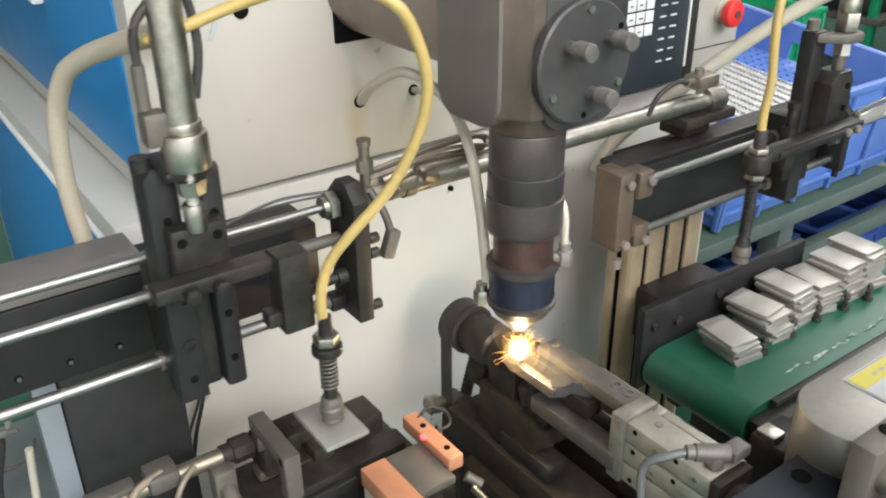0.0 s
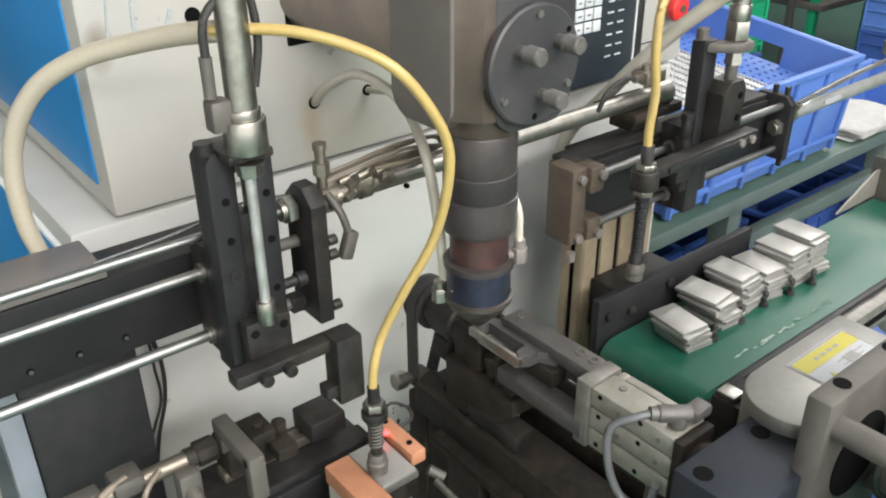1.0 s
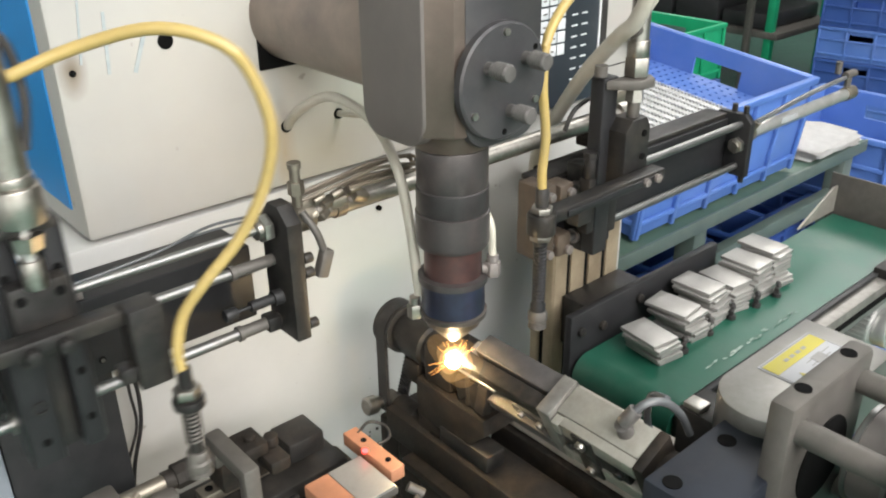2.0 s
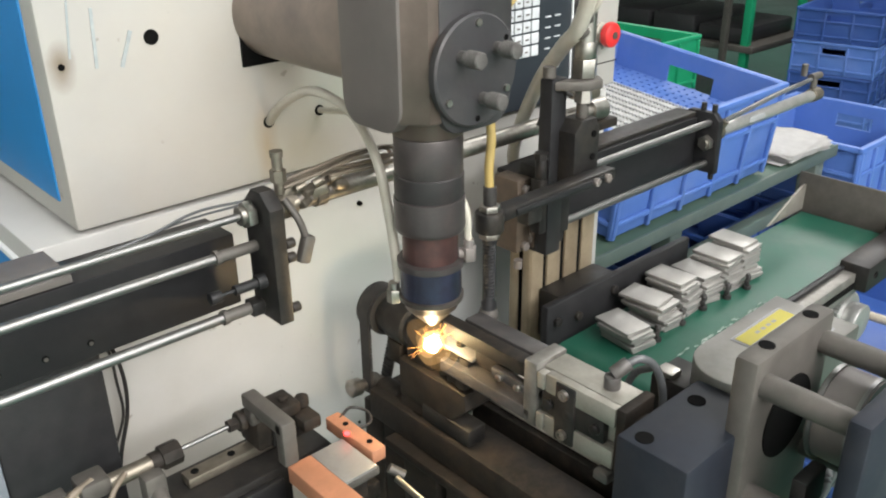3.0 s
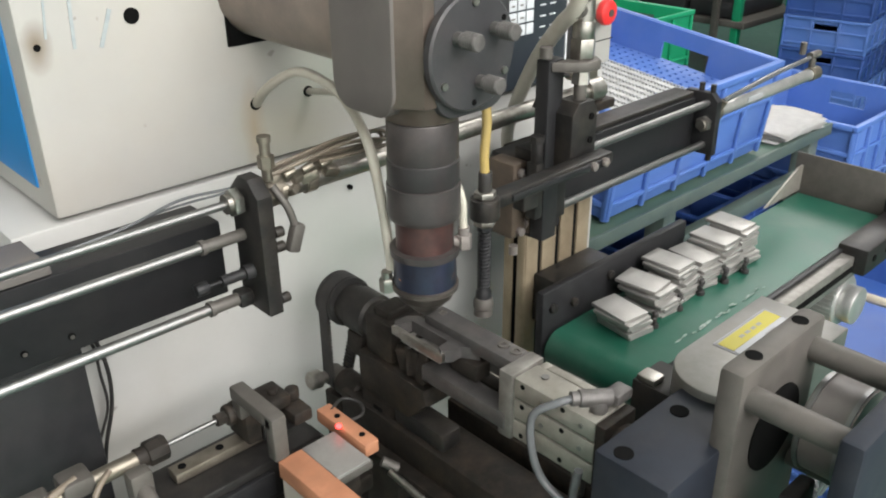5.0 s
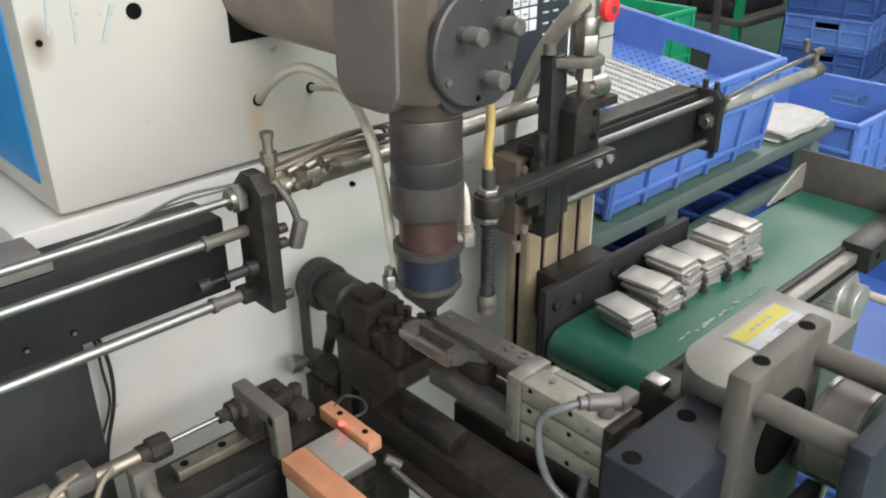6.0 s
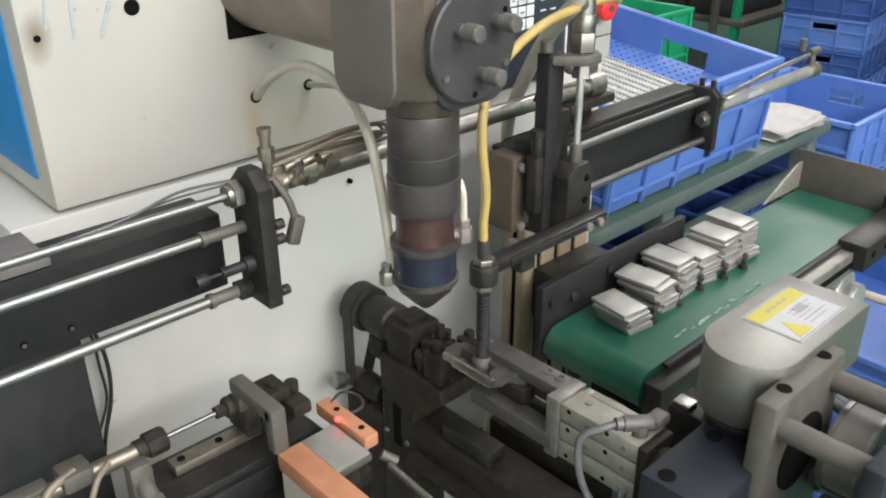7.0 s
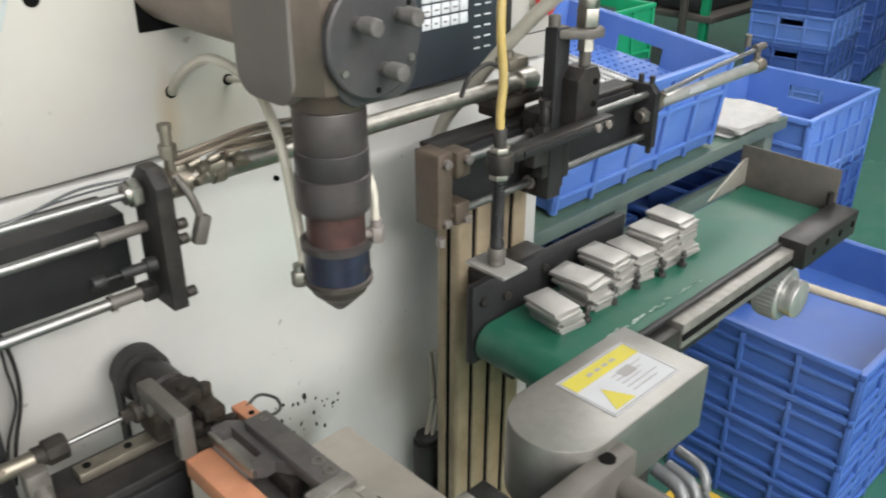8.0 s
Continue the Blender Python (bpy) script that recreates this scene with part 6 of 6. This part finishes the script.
# ---- crates, bench and background ----
def crate(name, label, material, L, B, Hh, m, perforated=True, group="blue crates", ribs=True, floor=0.0, slots=True):
    r = root(name, label, "crate", group, m)
    t = 0.008
    if perforated:
        b = N()
        nx, ny = int(L / 0.026), int(B / 0.026)
        px, py = (L - 2 * t) / nx, (B - 2 * t) / ny
        for i in range(nx + 1):
            box(b, (t + i * px - 0.009, t, floor + 0.004), (t + i * px + 0.009, B - t, floor + 0.010), 0)
        for j in range(ny + 1):
            box(b, (t, t + j * py - 0.008, floor + 0.0045), (L - t, t + j * py + 0.008, floor + 0.0105), 0)
        tagged(part("grid_base", b, material, r, "perforated base"), kind="stuff")
        part("base", box(N(), (t, t, -0.002), (L - t, B - t, 0.0035), 0), BLUE_PLASTIC2, r)
    else:
        part("base", box(N(), (t, t, 0), (L - t, B - t, 0.008), 0), material, r)
    part("long_wall", box(N(), (0, 0, 0), (L, t, Hh), 0.002), material, r)
    part("long_wall", box(N(), (0, B - t, 0), (L, B, Hh), 0.002), material, r)
    for x in (0, L - t):
        b = N()
        z0, z1, y0, y1 = Hh * 0.62, Hh * 0.82, B * 0.36, B * 0.64
        if slots:
            outer, inner = ((t, 0), (B - t, 0), (B - t, Hh), (t, Hh)), ((y0, z0), (y1, z0), (y1, z1), (y0, z1))
            v = [[b.verts.new((u, y, z)) for y, z in loop] for u in (x, x + t) for loop in (outer, inner)]
            for i in range(4):
                j = (i + 1) % 4
                for q in ((v[0][i], v[1][i], v[1][j], v[0][j]), (v[2][j], v[3][j], v[3][i], v[2][i]), (v[0][j], v[2][j], v[2][i], v[0][i]), (v[1][i], v[3][i], v[3][j], v[1][j])):
                    b.faces.new(q)
            bmesh.ops.recalc_face_normals(b, faces=list(b.faces))
        else:
            box(b, (x, t, 0), (x + t, B - t, Hh), 0)
        part("end_wall", b, material, r, "end wall with hand slot")
    b = N()
    for y in (-0.010, B - 0.004):
        box(b, (-0.012, y, Hh - 0.014), (L + 0.012, y + 0.014, Hh + 0.002), 0.002)
    for x in (-0.012, L - 0.002):
        box(b, (x, 0.0045, Hh - 0.014), (x + 0.014, B - 0.0045, Hh + 0.002), 0.002)
    part("rim", b, material, r)
    if ribs:
        b = N()
        n = 5
        for k in range(n + 1):
            x = k * L / n
            box(b, (x - 0.006, -0.010, 0.0), (x + 0.006, -0.0002, Hh - 0.016), 0.002)
        for z in (Hh * 0.12, Hh * 0.58):
            box(b, (-0.004, -0.009, z), (L + 0.004, -0.0004, z + 0.012), 0.002)
        for k in range(4):
            y = k * B / 3
            box(b, (-0.010, y - 0.006, 0.0), (-0.0002, y + 0.006, Hh - 0.016), 0.002)
        for z in (Hh * 0.12, Hh * 0.58):
            box(b, (-0.009, 0.0, z), (-0.0004, B, z + 0.012), 0.002)
        part("rib", b, material, r)
    return r


def bench():
    t = root("work_bench", "long bench with worn green top and grey frame", "bench")
    part("top", box(N(), (0.69, 0.345, 0.748), (1.83, 1.1, 0.778), 0.003), TABLE_GREEN, t, "worn green bench top")
    part("edge", box(N(), (0.69, 0.337, 0.748), (1.83, 0.3445, 0.781), 0.002), TABLE_FRAME, t, "grey-green edge strip")
    for x in (0.72, 1.05, 1.76):
        part("leg", box(N(), (x, 0.36, 0.0), (x + 0.05, 0.41, 0.747), 0.003), TABLE_FRAME, t)
    part("stretcher", box(N(), (0.72, 0.37, 0.60), (1.81, 0.40, 0.64), 0.003), TABLE_FRAME, t)
    part("shelf", box(N(), (0.70, 0.42, 0.33), (1.81, 1.05, 0.35), 0.003), TABLE_FRAME, t)


bench()
crate("plastic_crate", "blue plastic crate with perforated base tipped on the bench", BLUE_PLASTIC, 0.62, 0.50, 0.235, pose(0.835, 0.372, 0.786, 7, 0, 0), floor=0.135)
random.seed(3)
TIP = pose(0.835, 0.372, 0.786, 7, 0, 0)
for k in range(15):
    x = 0.015 + 0.030 * k
    b = N()
    box(b, (x, 0.05, 0.147), (x + 0.024, 0.47, 0.1505), 0.001)
    for i in range(40):
        box(b, (x + 0.016, 0.056 + 0.0102 * i, 0.1506), (x + 0.023, 0.061 + 0.0102 * i, 0.1555), 0)
    ob = solid("steel_strip", b, BRIGHT_STRIP, "bright toothed steel strip lying in the blue crate", "metal strip", "steel strips in the crate")
    ob.matrix_world = TIP @ pose(random.uniform(-0.002, 0.002), random.uniform(-0.012, 0.012), 0, 0, 0, random.uniform(-0.5, 0.5))
crate("plastic_crate", "green plastic crate behind the bench", GREEN_PLASTIC, 0.6, 0.42, 0.20, pose(1.72, 1.12, 0.715), False)
for k in range(3):
    crate("plastic_crate", "dark blue crate in the stack behind the bench", BLUE_PLASTIC2, 0.6, 0.42, 0.23, pose(1.72, 1.12, 0.004 + 0.2365 * k), False)
crate("plastic_crate", "blue plastic crate at the end of the bench", BLUE_PLASTIC, 0.45, 0.42, 0.215, pose(1.86, 0.285, 0.558), False)
for k in range(3):
    crate("plastic_crate", "dark blue crate in the stack at the bench end", BLUE_PLASTIC2, 0.45, 0.42, 0.178, pose(1.86, 0.285, 0.004 + 0.1845 * k), False)
for k, (x, y) in enumerate(((1.05, 0.50), (1.30, 0.46), (1.62, 0.48))):
    crate("plastic_crate", "dark blue crate on the shelf under the bench", BLUE_PLASTIC2, 0.5, 0.40, 0.22, pose(x - 0.2, y, 0.352), False)
crate("plastic_crate", "green plastic crate on the shelf under the bench", GREEN_PLASTIC, 0.2, 0.40, 0.26, pose(0.66, 0.46, 0.352), False)

b = N()
random.seed(9)
for k in range(5):
    rows = []
    z = 0.781 + 0.006 * k
    cxx, cyy, rz = 1.66 + random.uniform(-0.012, 0.012), 0.44 + random.uniform(-0.01, 0.01), random.uniform(-8, 8)
    for i in range(9):
        row = []
        for j in range(8):
            u, v = (i / 8 - 0.5) * 0.27, (j / 7 - 0.5) * 0.19
            p = pose(cxx, cyy, 0, 0, 0, rz) @ Vector((u * (1 - 0.15 * abs(v) / 0.1), v, 0))
            row.append(b.verts.new((p.x, p.y, z + 0.006 * noise.noise((u * 18, v * 18, k * 3.1)) + 0.006)))
        rows.append(row)
    for i in range(8):
        for j in range(7):
            b.faces.new((rows[i][j], rows[i + 1][j], rows[i + 1][j + 1], rows[i][j + 1]))
bmesh.ops.solidify(b, geom=list(b.faces), thickness=0.004)
solid("folded_rag", b, CLOTH, "folded white rags lying on the bench", "rag")

for k in range(4):
    crate("plastic_crate", "blue crate in the floor stack below the conveyor" if k < 3 else "top blue crate of the floor stack holding loose parts", FLOOR_CRATE, 0.60, 0.40, 0.118, pose(1.20, -0.19, 0.004 + 0.122 * k), False, slots=False)
b = N()
hose(b, [(1.440, 0.23, 0.501), (1.447, 0.10, 0.500), (1.455, 0.0, 0.498), (1.466, -0.12, 0.500), (1.478, -0.24, 0.501)], 0.011, 12, 10, 0.06)
solid("conduit_length", b, BEIGE_HOSE, "beige ribbed conduit lying on the top crate", "conduit")
b = N()
box(b, (0.72, -0.40, 0.0), (0.972, 0.055, 0.20), 0.01)
solid("floor_box", b, YELLOW_PAINT, "yellow painted box on the floor", "box")

for k in range(4):
    crate("plastic_crate", "blue crate in a far stack on the floor", BLUE_PLASTIC2 if k % 2 else BLUE_PLASTIC, 0.6, 0.45, 0.175, pose(4.35, 1.25, 0.01 + 0.18 * k, 0, 0, 8), False)
for k in range(3):
    crate("plastic_crate", "blue crate in a far stack by the rack", BLUE_PLASTIC2, 0.6, 0.45, 0.19, pose(5.2, 1.35, 0.01 + 0.195 * k, 0, 0, 8), False)


def storage_rack():
    r = root("storage_rack", "green and grey storage rack loaded with crates and trays", "rack")
    for x, y in ((4.6, 2.15), (4.6, 3.6), (5.3, 2.15), (5.3, 3.6)):
        part("upright", box(N(), (x, y, 0), (x + 0.05, y + 0.05, 2.3), 0.003), GREEN_PLASTIC, r, "green upright")
    for z in (0.35, 0.95, 1.6):
        part("shelf", box(N(), (4.58, 2.1, z), (5.36, 3.7, z + 0.04), 0.003), GREY_STEEL, r, "grey shelf")
    part("upright", box(N(), (4.5, 2.25, 0), (4.54, 2.29, 2.3), 0.003), GREY_STEEL, r)


storage_rack()
random.seed(21)
for k in range(3):
    crate("plastic_crate", "dark blue crate on the storage rack", BLUE_PLASTIC2, 0.6, 0.45, 0.2, pose(4.66, 2.18 + 0.5 * k, 0.992), False)
for k in range(4):
    b = N()
    box(b, (4.62, 2.2 + 0.36 * k, 0.392), (5.28, 2.2 + 0.36 * k + 0.33, 0.48 + random.uniform(0, 0.08)), 0.02)
    solid("dark_tray", b, RACKBLACK, "dark tray stored on the rack", "tray", "trays on the rack")

# see-through glow for the bloom drawn round the weld spark
def bloom_shell(strength):
    m = bpy.data.materials.new("weld_bloom")
    m.use_nodes = True
    nt = m.node_tree
    nt.nodes.remove(nt.nodes["Principled BSDF"])
    tr, em, ad = nt.nodes.new("ShaderNodeBsdfTransparent"), nt.nodes.new("ShaderNodeEmission"), nt.nodes.new("ShaderNodeAddShader")
    em.inputs[0].default_value, em.inputs[1].default_value = (1.0, 0.56, 0.20, 1), strength
    nt.links.new(em.outputs[0], ad.inputs[0])
    nt.links.new(tr.outputs[0], ad.inputs[1])
    nt.links.new(ad.outputs[0], nt.nodes["Material Output"].inputs[0])
    return m


# ---- weld glow: sits on the seam while the laser fires, and inside the nozzle while it rests ----
b = N()
bmesh.ops.create_icosphere(b, subdivisions=4, radius=0.0080)
for v in b.verts:
    v.co *= 1 + 0.45 * noise.noise(v.co * 260)
GLOW = root("weld_spark", "glowing white-orange weld spark under the nozzle", "weld spark", m=pose(0, 0, 1.035))
part("core", b, SPARK, GLOW, "white-hot core")
b = N()
random.seed(4)
for k in range(70):
    a, e = random.uniform(0, 6.28), random.uniform(-0.5, 1.2)
    d = Vector((math.cos(a) * math.cos(e), math.sin(a) * math.cos(e), math.sin(e)))
    far = 0.009 + 0.026 * random.random() ** 2.5
    cyl(b, d * 0.005, d * far, 0.00016, 0.00004, seg=4)
tagged(part("spark_streaks", b, SPARK2, GLOW, "fine glowing spark streaks"), kind="stuff")
# bloom of the glare round the spark, built as thin uneven shells that only add light
for r, e in ((0.0115, 0.5), (0.015, 0.22), (0.020, 0.10), (0.027, 0.045)):
    b = N()
    bmesh.ops.create_icosphere(b, subdivisions=4, radius=r)
    for v in b.verts:
        v.co *= 1 + 0.5 * noise.noise(v.co * 0.9 / r + Vector((e * 50, 0, 0)))
    part("bloom_shell", b, bloom_shell(e), GLOW, "added shell of orange bloom")


# ---- what moves ----
def motions():
    def shift(x, z, y=0.0):
        return pose(x, y, z)
    lx = [(0, -0.085), (0.1, -0.060), (0.2, -0.036), (0.3, -0.012), (0.4, -0.004), (0.5, 0), (1.5, 0), (1.6, -0.006), (1.7, -0.025), (2.0, -0.16), (2.4, -0.45), (2.8, -0.66), (8, -0.66)]
    lz = [(0, 0.112), (0.35, 0.112), (0.5, 0.092), (0.6, 0.055), (0.7, 0.02), (0.8, 0.003), (0.9, 0), (1.25, 0), (1.4, 0.02), (1.5, 0.061), (1.6, 0.095), (1.7, 0.112), (8, 0.112)]
    walk(LEFT, [(t, shift(x, 0)) for t, x in lx])
    lines = [(t, hose_at(z)) for t, z in lz]
    for k, link in enumerate(LOOP):
        walk(link, [(t, link_pose(pts[k], pts[k + 1])) for t, pts in lines])
    lines = [(t, conduit_at(x)) for t, x in lx if t < 0.6] + [(8, conduit_at(0.0))]
    for k, link in enumerate(CONDUIT):
        walk(link, [(t, link_pose(pts[k], pts[k + 1])) for t, pts in lines])
    walk(LEFT_SLIDE, [(t, shift(0, z)) for t, z in lz])
    rx = [(0, 0.276), (0.5, 0.224), (1, 0.166), (1.5, 0.101), (1.7, 0.076), (2.2, 0.025), (2.6, 0.003), (2.8, 0.001), (6, 0), (7.3, 0), (7.4, 0.003), (7.5, 0.012), (7.6, 0.034), (7.7, 0.072), (7.8, 0.114), (7.9, 0.14), (8, 0.155)]
    rz = [(0, 0.088), (6.0, 0.088), (6.2, 0.080), (6.3, 0.045), (6.4, 0.008), (6.5, 0), (7.25, 0), (7.4, 0.002), (7.5, 0.008), (7.6, 0.024), (7.7, 0.060), (7.8, 0.085), (7.9, 0.088), (8, 0.088)]
    walk(RIGHT, [(t, shift(x, 0)) for t, x in rx])
    # the conduit swings about its foot on the cabinet
    foot, up = Vector((0.396, 0.25, 1.114)), Vector((-0.141, -0.23, 0.238))
    walk(RIGHT_CONDUIT, [(t, pose(-x, 0, 0) @ Matrix.Translation(foot) @ up.rotation_difference(up + Vector((x, 0, 0))).to_matrix().to_4x4() @ Matrix.Translation(-foot)) for t, x in rx])
    walk(RIGHT_SLIDE, [(t, shift(0, z)) for t, z in rz])
    pu = [(0, -0.078), (1.7, -0.078), (2.1, -0.05), (2.6, 0), (8, 0)]
    walk(PUSHER, [(t, shift(x, 0)) for t, x in pu])
    # table: time, sideways, up, clamp turn, tailstock opening
    g = [(0.0, -0.05, 0.047, 0, -0.07), (0.5, -0.045, 0.06, 0, -0.07), (1.0, -0.04, 0.073, 0, -0.07), (1.1, -0.04, 0.073, 8, -0.07), (1.2, -0.045, 0.068, 48, -0.07), (1.3, -0.05, 0.062, 62, -0.07), (1.4, -0.053, 0.057, 72, -0.07), (1.5, -0.055, 0.054, 84, -0.07), (1.6, -0.055, 0.056, 112, -0.07), (1.7, -0.053, 0.06, 128, -0.07),
         (2.2, -0.048, 0.075, 165, -0.07), (2.6, -0.045, 0.08, 180, -0.07), (3.5, -0.045, 0.08, 180, -0.07), (3.6, -0.045, 0.08, 205, -0.07), (3.7, -0.047, 0.078, 236, -0.07), (3.8, -0.05, 0.074, 251, -0.07), (3.9, -0.055, 0.07, 263, -0.07), (4.0, -0.06, 0.07, 281, -0.07), (4.1, -0.065, 0.072, 303, -0.07), (4.2, -0.07, 0.074, 324, -0.07), (4.3, -0.073, 0.077, 338, -0.07), (4.4, -0.075, 0.078, 349, -0.07), (4.5, -0.075, 0.078, 360, -0.07),
         (5.0, -0.078, 0.079, 360, -0.05), (5.5, -0.08, 0.08, 360, -0.01), (5.8, -0.08, 0.08, 360, 0), (5.9, -0.078, 0.077, 360, 0), (6.0, -0.072, 0.068, 360, 0), (6.1, -0.025, 0.026, 360, 0), (6.2, 0, 0.002, 360, 0), (6.3, 0, 0, 360, 0), (7.15, 0, 0, 360, 0), (7.2, -0.008, 0, 360, 0), (7.3, -0.055, 0.001, 360, 0), (7.4, -0.155, 0.001, 360, 0), (7.5, -0.200, 0, 360, 0), (7.6, -0.206, 0, 360, 0), (8, -0.209, 0, 360, 0)]
    walk(ROTOR, [(t, pose(AX + x, 0, AZ + z, 0, a, 0)) for t, x, z, a, o in g])
    walk(TABLE, [(t, shift(x, z)) for t, x, z, a, o in g])
    walk(TAIL, [(t, shift(x - 0.13 * o - 0.015 * min(1, max(0, (t - 7.15) / 0.35)), z + 0.15 * o, o)) for t, x, z, a, o in g])
    cv = [(0, -0.034), (1, -0.034), (1.5, -0.04), (2.6, -0.016), (3.5, -0.015), (4.0, -0.035), (4.5, -0.053), (5.8, -0.053), (5.9, -0.05), (6.0, -0.042), (6.1, -0.012), (6.2, 0), (7.15, 0), (7.2, -0.005), (7.3, -0.03), (7.4, -0.112), (7.5, -0.154), (7.6, -0.160), (8, -0.160)]
    walk(COVER, [(t, shift(x, 0)) for t, x in cv])
    def at(rows, t):
        for (a, u), (b2, v) in zip(rows, rows[1:]):
            if a <= t <= b2:
                return u + (v - u) * (t - a) / (b2 - a)
        return rows[-1][1]
    walk(PLATE_IN, [(t, pose(-0.1245 + at(lx, t) - (0.018 if t < 0.75 else 0.0), 0.010 if t > 0.75 else -0.004, 0.9335 + at(lz, t) + 0.004)) for t in (0, 0.15, 0.3, 0.4, 0.5, 0.6, 0.7)] + [(0.8, pose(-0.1245, 0.010, 0.9345)), (0.9, pose(-0.1245, 0.010, 0.9335)), (8, pose(-0.1245, 0.010, 0.9335))])
    rows = []
    for t, x, z, a, o in g:
        if t <= 7.15:
            rows.append((t, pose(AX + x, 0, AZ + z, 0, a, 0) @ pose(-0.004, -0.004, 0.003)))
    for t in (7.25, 7.3, 7.4, 7.5, 7.6, 7.7, 7.8, 7.9, 8.0):
        rows.append((t, pose(0.079 + at(rx, t), -0.010, 0.943 + at(rz, t) - 0.0005, 0, 0, 0)))
    walk(PLATE_OUT, [(t, m) for t, m in rows])
    on, off = 1.036, 1.118
    gl = [(0, on), (0.3, on), (0.38, off), (1.5, off), (1.58, on), (4.2, on), (4.35, 1.068), (4.6, 1.068), (4.72, off), (8, off)]
    walk(GLOW, [(t, pose(0, 0, z)) for t, z in gl])


motions()
